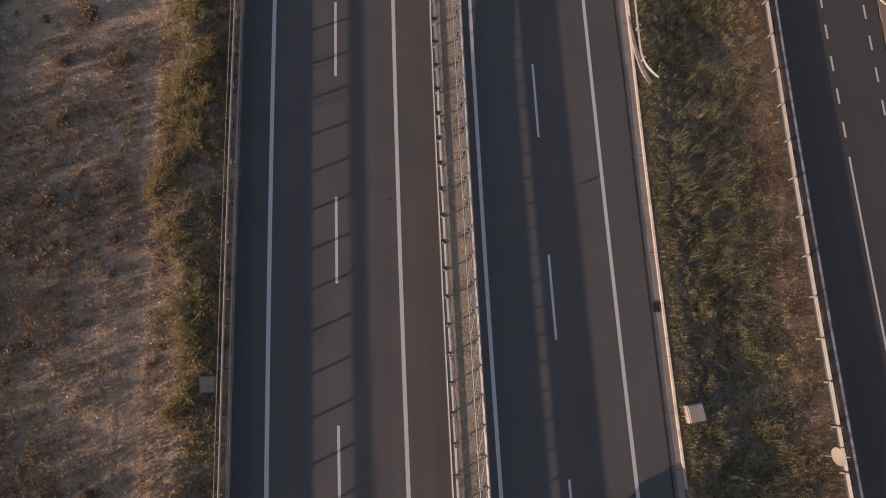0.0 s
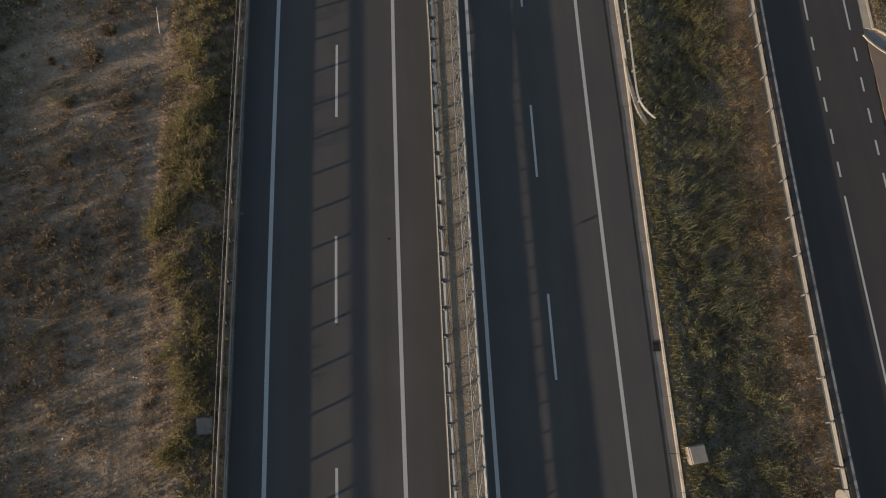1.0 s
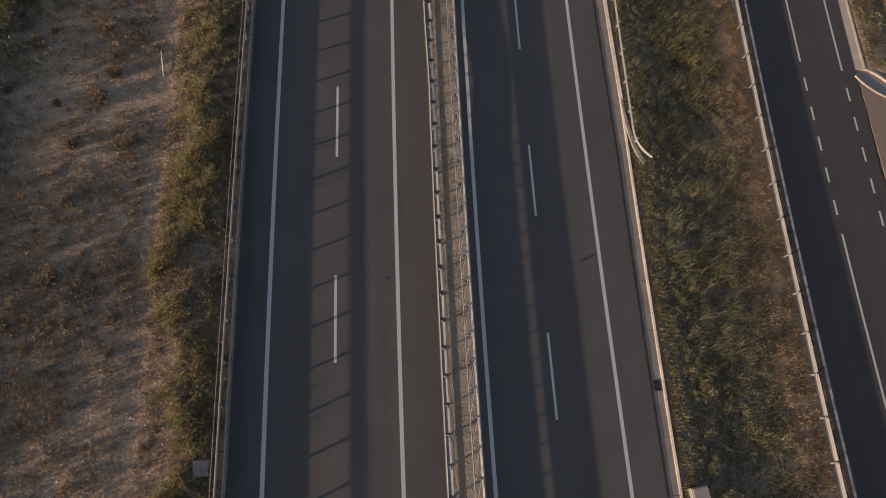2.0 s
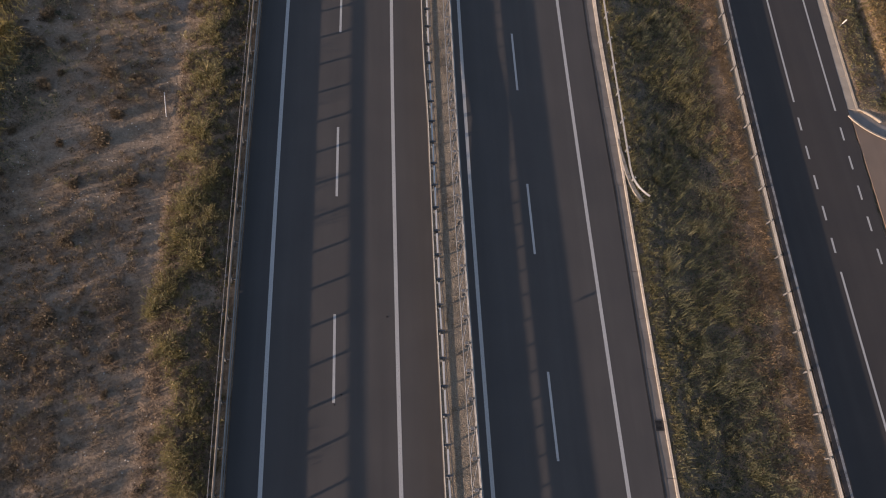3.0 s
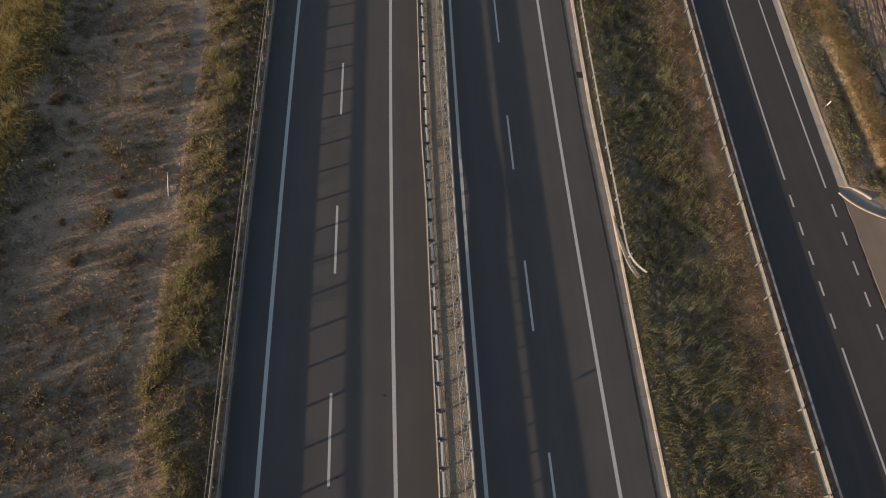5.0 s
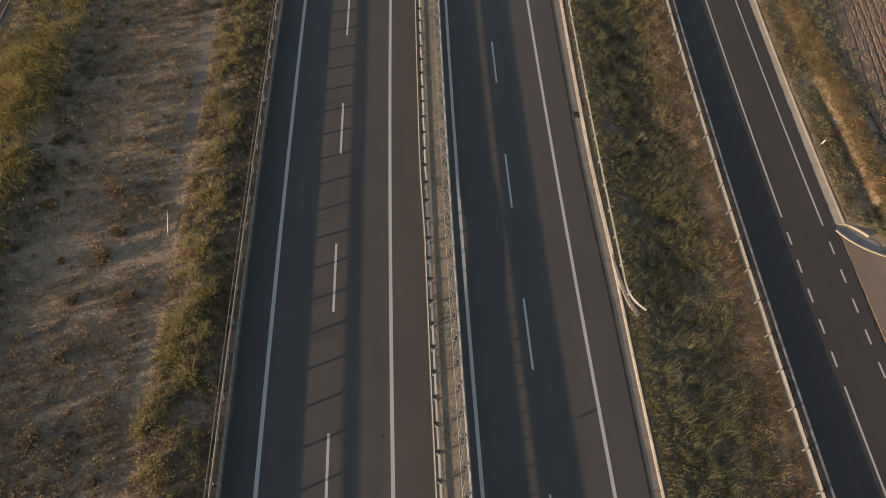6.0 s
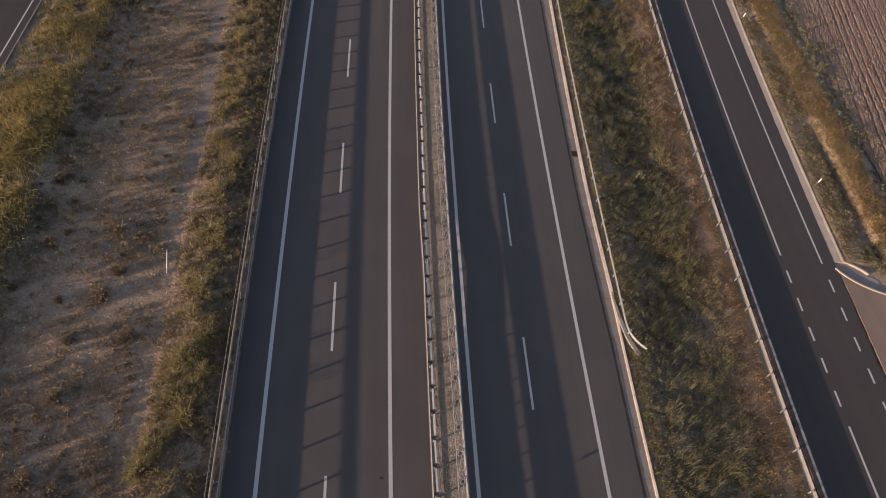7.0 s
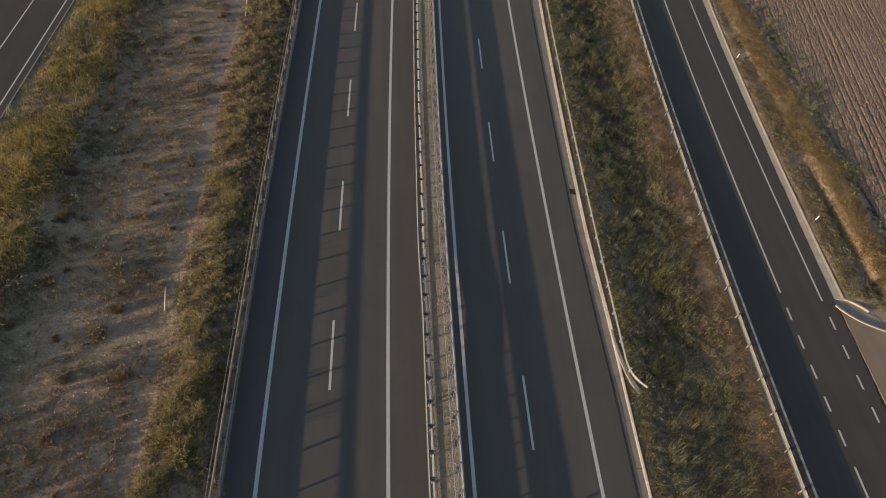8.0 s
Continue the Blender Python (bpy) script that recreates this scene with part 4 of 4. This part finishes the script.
h = h * np.interp(b[:, 1], [18, 34], [1.0, 0.8])
pale = np.random.default_rng(401).random(len(b)) < 3 * (mottle(b[:, 0], b[:, 1], 4.0, 402) - 0.5) + np.interp(b[:, 1], [2, 12, 28], [0.0, 0.2, 0.55])
stuff("verge_bushes", "dense dark green feathery bushes with pale olive tips", "bushes", M_LEAF_DARK, [sprays(b[~pale], h[~pale], h[~pale] * 0.60, 22, 3, 41, 0.010, 0.085), cushions(b[~pale], h[~pale] * 0.92, h[~pale] * 0.58, 34, 43, 0.085, 0.22)])
stuff("verge_brush", "yellowish olive feathery brush among darker bushes", "bushes", M_LEAF_SHRUB, [sprays(b[pale], h[pale], h[pale] * 0.60, 24, 3, 411, 0.011, 0.09), cushions(b[pale], h[pale] * 0.9, h[pale] * 0.58, 28, 412, 0.09, 0.22)])
b = spaced(18.75, 26.2, -22, FAR, 0.38, bend_kerb, 22, lambda u, y: np.interp(u, [18.75, 20, 24, 26.2], [1, 0.7, 0.7, 0.4]) * np.clip(patches(1.8, 35, 0.40, 0.2)(u, y) + 0.1, 0, 1))
h = sized(b, 1.2, 85, 0.22, 0.62)
stuff("verge_weeds", "olive and brown weeds filling the strip beside the kerb", "weeds", M_LEAF_SHRUB, [sprays(b, h, h * 0.8, 7, 2, 42, 0.010, 0.08), cushions(b, h * 0.85, h * 0.75, 14, 142, 0.08, 0.24)])
# undergrowth whose deep colour also paints the shade in hollows between bushes
b = spaced(18.7, 26.2, -22, FAR, 0.31, bend_kerb, 122, lambda u, y: np.interp(u, [18.7, 25.2, 26.2], [0.9, 0.95, 0.4]))
h = sized(b, 1.0, 123, 0.10, 0.30)
stuff("verge_undergrowth", "low undergrowth below the verge bushes, coloured dark for shade", "weeds", M_LEAF_DEEP, [tufts(b, 3, h, 1.2, 0.015, 124, 0.12), cushions(b, h * 0.8, np.full(len(b), 0.26), 12, 125, 0.13, 0.28)])
b = scatter(18.46, 19.3, -22, FAR, 2200, bend_kerb, 82)
stuff("kerb_grass", "straw-coloured grass leaning over the kerb", "grass", M_LEAF_SHRUB, [tufts(b, 8, rng.uniform(0.15, 0.5, len(b)), 1.0, 0.012, 92)])
b = scatter(24.6, 27.75, -22, FAR, 11000, bend_side, 23, lambda u, y: np.clip(patches(1.4, 33, 0.36, 0.25)(u, y) + 0.15, 0, 1) * np.clip((u - 24.6) / 1.2, 0.15, 1))
stuff("rust_grass", "rust-coloured dry grass beside the service road", "grass", M_LEAF_RUST, [tufts(b, 6, sized(b, 1.1, 84, 0.08, 0.34), 1.0, 0.013, 51, 0.11)])
b = spaced(24.7, 27.3, -22, FAR, 0.46, bend_side, 87, lambda u, y: patches(1.9, 88, 0.43, 0.14)(u, y) * np.interp(u, [24.7, 26.6, 27.3], [1, 0.9, 0.3]))
h = sized(b, 1.1, 89, 0.18, 0.60)
stuff("rust_weeds", "reddish dry weeds standing in the rusty grass", "weeds", M_LEAF_RUST, [cushions(b, h, h * 0.85, 28, 88, 0.10, 0.24), sprays(b, h, h * 0.7, 9, 2, 90)])
b = scatter(27.05, 27.8, -22, FAR, 2400, bend_side, 85)
stuff("barrier_grass", "thick dry grass at the foot of the crash barrier", "grass", M_LEAF_ORANGE, [tufts(b, 8, rng.uniform(0.05, 0.20, len(b)), 0.9, 0.010, 55, 0.10)])

# verge behind the left barrier: sprays of olive scrub, lit from behind the field
b = spaced(-9.9, -6.0, -22, FAR, 0.55, bend, 24, lambda u, y: np.clip(patches(2.3, 36, np.interp(y, [8, 16], [0.43, 0.30]), 0.14)(u, y), 0, 1) * np.interp(u - track_line(y) - np.interp(y, [-4, 0], [0.75, 0.0]), [0.4, 1.2, 3.5], [0.0, 1, 0.95]))
h = sized(b, 1.7, 86, 0.50, 1.0) * np.interp(b[:, 1], [4, 16], [1.0, 0.78]) * np.interp(b[:, 0] - bend(b[:, 1]), [-9.9, -8.6, -7.0, -6.0], [0.6, 0.95, 0.85, 0.5])
stuff("verge_scrub", "olive and straw-coloured scrub behind the crash barrier", "scrub", M_LEAF_SHRUB, [sprays(b, h, h * 0.66, 28, 2, 43, 0.012, 0.09), cushions(b, h * 0.9, h * 0.65, 24, 243, 0.13, 0.2)])
b = spaced(-9.4, -5.75, -22, FAR, 0.36, bend, 25, lambda u, y: np.clip(patches(1.5, 37, 0.36, 0.2)(u, y) + 0.4, 0, 1) * np.interp(u, [-9.4, -8.4], [0.6, 1.0]))
h = sized(b, 1.1, 87, 0.12, 0.42)
stuff("verge_underbrush", "low brown underbrush behind the crash barrier", "scrub", M_LEAF_FIELD, [sprays(b, h, h * 0.9, 7, 1, 44, 0.012, 0.08), cushions(b, h, np.maximum(h * 0.9, 0.2), 12, 244, 0.12)])
b = scatter(-7.7, -5.72, -22, FAR, 3200, bend, 87)
stuff("barrier_weeds", "dark weeds crowding the foot of the edge barrier", "weeds", M_LEAF_DARK, [tufts(b, 9, rng.uniform(0.12, 0.30, len(b)), 0.8, 0.014, 56)])

# field: dry tufts on bare soil, thick in patches, thin on the trodden track
def off_track(u, y):
    return np.interp(np.abs(u - track_line(y)), [0.35, 0.6], np.array([0.1, 1.0]))


def lane(u, y):
    """Low on the strip that wheels keep bare at the near end of the field."""
    bare = np.interp(u, [-13.4, -12.2, -8.9, -8.3], [0, 1, 1, 0]) * np.interp(y, [-4.5, -0.5], [1, 0])
    dust = np.interp(np.abs(u + 16.7 - 0.05 * y), [0.7, 1.6], [1, 0]) * np.interp(y, [3, 6, 15, 19], [0, 1, 1, 0])
    return 1 - (0.55 * bare + 0.7 * dust) * (0.7 + 0.3 * patches(1.1, 601, 0.45, 0.2)(u, y))


def herbage(u, y):
    """Cover of the field: thick in its middle, thin and patchy farther on and on the wheel lane at the near end."""
    thick = np.interp(y, [-7, -1, 6.5, 10, 16], [0.4, 0.5, 0.45, 0.10, 0.0])
    return np.clip(patches(3.0, 37, 0.47, 0.22)(u, y) * 0.75 + thick, 0.05, 1) * off_track(u, y) * np.interp(y, [4, 18, 30, 60], [1.0, 0.85, 0.65, 0.5]) * lane(u, y)


b = spaced(-22.0, -8.7, -22, FAR, 0.33, bend, 26, herbage)
h = sized(b, 1.3, 88, 0.08, 0.25) * np.interp(b[:, 1], [8, 20], [1.0, 0.65]) * lane(b[:, 0], b[:, 1]) ** 0.7
M_TRACK = soil("track_soil", (0.150, 0.122, 0.098), (0.265, 0.220, 0.180), (0.275, 0.232, 0.192), 1.6, 0.35, 0.02)
ty = np.arange(20, 66, 0.3)
mid, half = track_line(ty) + bend(ty), 0.34 + 0.16 * (lattice(0 * ty, ty, 1.3, 501) - 0.5) + 0.10 * (lattice(0 * ty, ty, 0.5, 502) - 0.5)
tx = np.stack([mid + half * k for k in (-2.2, -0.9, -0.3, 0.3, 0.9, 2.2)], 1)
tz = terrain(tx, ty[:, None] + 0 * tx) + np.array([-0.02, 0.010, 0.012, 0.012, 0.010, -0.02])
idx = np.arange(tx.size).reshape(tx.shape)
quads = np.stack([idx[:-1, :-1], idx[:-1, 1:], idx[1:, 1:], idx[1:, :-1]], -1).reshape(-1, 4)
tagged(new("dirt_track", raw_mesh("dirt_track", np.stack([tx, ty[:, None] + 0 * tx, tz], -1).reshape(-1, 3), quads, M_TRACK, True)), "greyish trodden path through the dry field", "track", kind="structure")
stuff("field_weeds", "greyish brown weed cushions covering the field", "weeds", M_LEAF_FIELD, [cushions(b, h, np.maximum(h * 1.0, 0.16), 28, 52, 0.09)])
b = spaced(-22.5, -8.9, -22, FAR, 0.62, bend, 128, lambda u, y: np.clip(patches(2.6, 139, np.interp(y, [-4, 0, 5, 8], [0.47, 0.41, 0.41, 0.48]), 0.14)(u, y), 0.1, 1) * off_track(u, y) * lane(u, y) * np.interp(y, [6, 18, 72], [0.95, 0.6, 0.5]))
h = sized(b, 1.4, 190, 0.14, 0.38) * np.interp(b[:, 1], [10, 24], [1.0, 0.75])
stuff("field_brush", "dark brown brush clumps standing on the field", "scrub", M_LEAF_BROWN, [cushions(b, h, h * 0.8, 36, 146, 0.10), sprays(b, h * 1.15, h * 0.8, 10, 1, 147, 0.010, 0.08)])
b = spaced(-22.5, -9.0, -22, FAR, 0.7, bend, 127, lambda u, y: patches(1.6, 138, np.interp(y, [6, 14], [0.56, 0.43]), 0.14)(u, y) * lane(u, y) * off_track(u, y))
h = sized(b, 1.1, 189, 0.08, 0.28)
stuff("field_herbs", "small olive herbs dotted over the field", "weeds", M_LEAF_SHRUB, [cushions(b, h, h * 1.1, 26, 145, 0.09), sprays(b, h * 1.2, h * 0.9, 7, 1, 144, 0.009, 0.07)])
b = scatter(-23.0, -8.8, -22, FAR, 6500, bend, 134, lambda u, y: np.clip(patches(1.2, 135, 0.46, 0.2)(u, y), 0.1, 1) * off_track(u, y) * lane(u, y))
stuff("field_grass", "short straw grass spread over the field", "grass", M_LEAF_DRY, [tufts(b, 6, sized(b, 0.9, 136, 0.05, 0.22), 1.1, 0.010, 137, 0.08)])
b = spaced(-21.0, -8.9, -22, FAR, 1.15, bend, 528, lambda u, y: np.clip(patches(3.2, 539, 0.46, 0.2)(u, y), 0.1, 0.9) * off_track(u, y) * lane(u, y))
h = sized(b, 1.4, 590, 0.22, 0.50)
stuff("field_tussocks", "rounded brown-olive tussocks standing on the field", "scrub", M_LEAF_BROWN, [cushions(b, h, h * 0.95, 70, 546, 0.10, 0.24), sprays(b, h * 1.15, h * 0.9, 12, 2, 547, 0.011, 0.08)])
b = spaced(-20.0, -13.0, -22, 5.0, 0.55, bend, 628, lambda u, y: patches(2.6, 639, 0.46, 0.14)(u, y) * np.interp(y, [2, 5], [1, 0]))
h = sized(b, 1.4, 629, 0.25, 0.60)
stuff("field_rust_grass", "tall reddish dry grass at the near end of the field", "grass", M_LEAF_RUST, [sprays(b, h, h * 0.75, 14, 1, 647, 0.012, 0.08), cushions(b, h * 0.7, h * 0.7, 14, 646, 0.09)])
b = spaced(-19.0, -16.4, 8, FAR, 0.52, bend, 228, lambda u, y: np.clip(patches(2.4, 239, 0.48, 0.15)(u, y), 0, 1) * np.interp(u, [-19, -17.6, -16.6], [1, 0.85, 0.3]))
h = sized(b, 1.6, 229, 0.3, 0.85)
stuff("belt_scrub", "dark scrub belt along the foot of the tall grass", "scrub", M_LEAF_DEEP, [cushions(b, h, h * 0.7, 44, 246, 0.12), sprays(b, h * 1.1, h * 0.7, 12, 2, 247, 0.011, 0.09)])

# tall golden growth before the country road
b = scatter(-23.5, -18.2, -10, FAR + 8, 10500, bend, 28, lambda u, y: (u + bend(y) > -23.45 + bend_far(y)) * np.interp(u, [-23.5, -22], [0.5, 1.0]) * np.clip(0.2 + 1.3 * patches(2.6, 39, 0.45, 0.3)(u, y), 0.1, 1) * np.clip((-18.3 - u) / 0.9, 0, 1))
h = sized(b, 2.2, 90, 0.5, 0.95) * np.interp(b[:, 0] - bend(b[:, 1]), [-23.4, -22.2, -21, -18.3], [0.3, 0.8, 1.0, 0.75]) * np.interp(b[:, 1], [22, 32], [1.0, 0.6])
stuff("tall_grass", "tall golden-green grass along the country road", "grass", M_LEAF_GOLD, [tufts(b, 9, h * 1.15, 0.75, 0.020, 95, 0.24)])
b = spaced(-24.6, -21.4, -10, FAR + 8, 0.62, bend, 132, lambda u, y: np.clip(patches(2.0, 46, 0.38, 0.2)(u, y), 0, 1) * (u + bend(y) > -23.5 + bend_far(y)))
h = sized(b, 1.6, 191, 0.25, 0.8)
stuff("roadside_scrub", "dark olive scrub between tall grass and country road", "scrub", M_LEAF_DARK, [sprays(b, h, h * 0.75, 16, 3, 148, 0.014, 0.12)])

# bank and ditch beyond the side road
b = scatter(-1.6, 1.5, 15, FAR, 9000, bank_line, 29, lambda u, y: np.clip(1.7 - 0.7 * (u + 0.05 - 0.5 * hills(u * 0, y, 0.4, 43)) ** 2 + 0.8 * hills(u, y, 1.0, 40), 0.05, 1))
stuff("bank_grass", "orange dry grass on the bank beside the ditch", "grass", M_LEAF_ORANGE, [tufts(b, 5, sized(b, 1.0, 96, 0.10, 0.30), 1.1, 0.024, 53, 0.16)])
b = scatter(37.9, 43.0, 16.3, FAR, 9500, bend_kerb_side, 129, lambda u, y: np.clip(patches(1.6, 44, 0.45, 0.3)(u, y), 0.1, 1) * (u + bend_kerb_side(y) < bank_line(y) - 0.6))
stuff("kerbside_grass", "dry reddish grass between kerb and ditch", "grass", M_LEAF_RUST, [tufts(b, 6, sized(b, 1.2, 196, 0.06, 0.24), 1.1, 0.017, 153, 0.11)])
b = spaced(37.95, 43.5, 16.4, FAR, 0.34, bend_kerb_side, 329, lambda u, y: np.clip(patches(2.2, 344, 0.42, 0.25)(u, y), 0.1, 1) * (u + bend_kerb_side(y) < bank_line(y) - 0.3))
h = sized(b, 1.3, 396, 0.08, 0.26)
stuff("kerbside_herbs", "olive-brown herbs on the strip before the ditch", "weeds", M_LEAF_SHRUB, [cushions(b, h, h * 1.2, 20, 353, 0.10)])
b = spaced(38.1, 42.4, 16.3, FAR, 0.55, bend_kerb_side, 30, lambda u, y: patches(1.9, 41, 0.50, 0.15)(u, y) * (u + bend_kerb_side(y) < bank_line(y) - 0.9))
h = sized(b, 1.4, 97, 0.10, 0.38)
stuff("ditch_weeds", "olive-green weeds along the ditch", "weeds", M_LEAF_SHRUB, [sprays(b, h, h, 16, 4, 47)])
b = scatter(39.6, 48.0, 14.6, 18.5, 260, lambda y: 0 * y, 133, lambda u, y: np.clip((u - 39.5) * 0.9, 0, 1) * (y > 15.9 - 0.2 * (u - 39.6)))
h = rng.uniform(0.12, 0.45, len(b))
stuff("corner_weeds", "dark weeds filling the ditch behind the kerb island", "weeds", M_LEAF_DARK, [sprays(b, h, h, 20, 4, 149), tufts(b, 9, h, 0.9, 0.011, 193, 0.12)])
b = spaced(1.3, 5.5, 15, FAR, 0.5, bank_line, 130, lambda u, y: np.interp(u, [1.3, 1.9, 3.2, 5.5], [0.6, 1.0, 0.6, 0.1]) * np.clip(patches(2.4, 45, 0.44, 0.2)(u, y), 0.05, 1))
h = sized(b, 1.5, 197, 0.15, 0.60)
stuff("field_edge_weeds", "dark green weeds at the edge of the ploughed field", "weeds", M_LEAF_DARK, [sprays(b, h, h * 0.9, 20, 4, 147, 0.014, 0.11)])
b = scatter(3.0, 30, 15, FAR, 6000, bank_line, 76, lambda u, y: np.clip(patches(2.6, 77, 0.58, 0.12)(u, y) + np.clip((9.0 - u) / 7.0, 0, 0.4), 0.02, 1))
stuff("field_sprouts", "green weed patches sprouting in the ploughed field", "weeds", M_LEAF_DARK, [tufts(b, 8, rng.uniform(0.06, 0.2, len(b)), 1.2, 0.016, 99, 0.13)])
b = scatter(36.6, 37.4, 1.5, 16, 900, bend_kerb_side, 131, lambda u, y: np.clip(1.0 - np.abs(u + bend_kerb_side(y) - (36.62 + 0.0319 * y)) * 3, 0, 1))
stuff("joint_weeds", "dark weeds in the joint between two road surfaces", "weeds", M_LEAF_DARK, [tufts(b, 8, rng.uniform(0.02, 0.10, len(b)), 1.3, 0.015, 199, 0.06)])

# weeds rooted in the median gravel
b = scatter(5.9, 7.25, -24, FAR, 1500, bend, 171, patches(1.3, 172, 0.55, 0.1))
b[:, 2] = -0.05
stuff("median_weeds", "small dry weeds rooted in the median gravel", "weeds", M_LEAF_BROWN, [tufts(b, 7, rng.uniform(0.04, 0.16, len(b)), 1.3, 0.010, 173, 0.07)])


# ---- shrubs, each a thing of its own ----
def shrub(label, size, seed, foliage, group, spread=0.75):
    r = np.random.default_rng(seed)
    ob = thing("shrub", label, "shrub", group=group)
    bm = bmesh.new()
    for i in range(7):
        a = 6.283 * i / 7 + r.uniform(-0.3, 0.3)
        tip = Vector((math.cos(a) * size * 0.4, math.sin(a) * size * 0.4, size * r.uniform(0.6, 0.85)))
        rod(bm, (0, 0, -0.2), tip * 0.5 + Vector((0, 0, 0.08)), 0.022, 5)
        rod(bm, tip * 0.5 + Vector((0, 0, 0.08)), tip, 0.010, 5)
    part("woody_base", bm, M_TWIG, ob)
    base = np.concatenate([np.zeros((1, 3)), r.normal(0, size * 0.22, (4, 3)) * [1, 1, 0]])
    hh = size * np.concatenate([[1.05], r.uniform(0.55, 0.95, 4)])
    v, f = sprays(base, hh, hh * spread * 1.1, 36, 4, seed, 0.012, 0.11, 0.12)
    w, g = cushions(base, hh * 0.8, hh * spread * 0.55, 70, seed + 7, 0.10, 0.2)
    fol = new("foliage", raw_mesh("foliage", np.concatenate([v, w]), np.concatenate([f, g + len(v)]), foliage))
    fol.parent = ob
    return ob


def plant(firsts, places, seed, flat=1.0):
    """Sets copies of the first shrubs of a kind in turn at the places (x, y, scale)."""
    r = random.Random(seed)
    for i, (x, y, s) in enumerate(places):
        z = float(terrain(np.array([x]), np.array([y]))[0])
        m = Matrix.Translation((x, y, z)) @ Matrix.Rotation(r.uniform(0, 6.28), 4, "Z")
        first = firsts[i % len(firsts)]
        ob = first if i < len(firsts) else copy_thing(first, m)
        ob.matrix_basis = m @ Matrix.Diagonal((s * r.uniform(0.8, 1.25), s * r.uniform(0.8, 1.25), s * flat, 1))


r = random.Random(5)
plant([shrub("olive-green roadside shrub with feathery branches", 1.2, k, M_LEAF_SHRUB, "roadside shrubs") for k in (61, 161, 261)],
      [(-9.15, 0.1, 1.05), (-8.75, 1.2, 1.0), (-8.3, -1.8, 1.0), (-6.75, -5.3, 0.75), (-7.4, -7.4, 0.85), (-7.05, -8.6, 0.9), (-7.2, -10.4, 0.9), (-7.85, -11.3, 0.75), (-8.35, -6.4, 0.5),
       (-7.4, 2.9, 1.1), (-8.05, 6.4, 1.1), (-8.1, 4.2, 0.9), (-6.9, 5.5, 0.95), (-7.1, 7.8, 0.85), (-8.05, 9.0, 0.9), (-7.8, 11.0, 1.05), (-7.7, 14.9, 1.1)]
      + [(-7.9 + r.uniform(-0.9, 0.8) + bend(y), y + r.uniform(-1.2, 1.2), r.uniform(0.55, 0.95)) for y in np.arange(18, 70, 2.6)]
      + [(-7.5 + r.uniform(-0.5, 0.6), y, r.uniform(0.55, 0.85)) for y in np.arange(-20, -13, 2.4)], 3)
plant([shrub("dark green roadside shrub among weeds", 1.3, k, M_LEAF_DARK, "verge shrubs", 0.65) for k in (62, 162, 262)],
      [(22.0 + r.uniform(-2.0, 2.0) + bend_kerb(y), y + r.uniform(-1, 1), r.uniform(0.5, 0.8)) for y in np.arange(-20, 70, 1.6)], 4)
plant([shrub("golden-green shrub beside the country road", 1.0, k, M_LEAF_GOLD, "field-edge shrubs") for k in (63, 163)],
      [(-19.8 + r.uniform(-1.6, 0.4) + bend(y), y + r.uniform(-1, 1), r.uniform(0.7, 1.1) * (1.0 if y < 26 else 0.7)) for y in np.arange(-6, 80, 3.2)], 5)
plant([shrub("brown half-dry shrub on the bare field", 0.62, k, M_LEAF_BROWN, "field shrubs", 0.8) for k in (64, 164)],
      [(-13.2, 10.1, 1.35), (-12.6, 11.9, 1.1), (-13.4, 14.8, 1.2), (-14.1, 3.7, 1.0), (-11.3, 7.5, 1.0), (-14.3, 7.2, 0.8), (-14.3, -0.6, 1.2)] + [(r.uniform(-17, -10), r.uniform(-20, 60), r.uniform(0.4, 0.9)) for i in range(34)]
      + [(-17.4 + r.uniform(-1.2, 0.9) + bend(y), y + r.uniform(-1, 1), r.uniform(0.8, 1.3)) for y in np.arange(8, 60, 2.6)], 6, 0.75)


# ---- stones ----
def stones(pos, size, seed):
    r = np.random.default_rng(seed)
    k = len(pos)
    o = np.array([[1, 0, 0], [0, 1, 0], [-1, 0, 0], [0, -1, 0], [0, 0, 0.8], [0, 0, -0.5]], float)
    v = pos[:, None, :] + o[None] * (size[:, None, None] * r.uniform(0.6, 1.3, (k, 6, 1)))
    a = r.uniform(0, 6.283, k)
    f = np.array([[0, 1, 4], [1, 2, 4], [2, 3, 4], [3, 0, 4], [1, 0, 5], [2, 1, 5], [3, 2, 5], [0, 3, 5]])
    return v.reshape(-1, 3), (6 * np.arange(k)[:, None, None] + f[None]).reshape(-1, 3)


M_PALE_STONE = stone("pale_stone", (0.34, 0.30, 0.25), (0.60, 0.55, 0.47), 5)
b = scatter(5.66, 7.45, -24, FAR, 8000, bend, 71)
b[:, 2] = -0.045
stuff("gravel_stones", "loose pale stones lying on the median gravel", "gravel", M_PEBBLE, [stones(b, rng.uniform(0.008, 0.030, len(b)), 72)])
b = scatter(-22, -8.5, -24, FAR, 4200, bend, 73, patches(2.6, 74, 0.48, 0.2))
stuff("field_stones", "small pale stones scattered over the field", "stones", M_PALE_STONE, [stones(b, rng.uniform(0.015, 0.06, len(b)) ** 1.0, 75)])
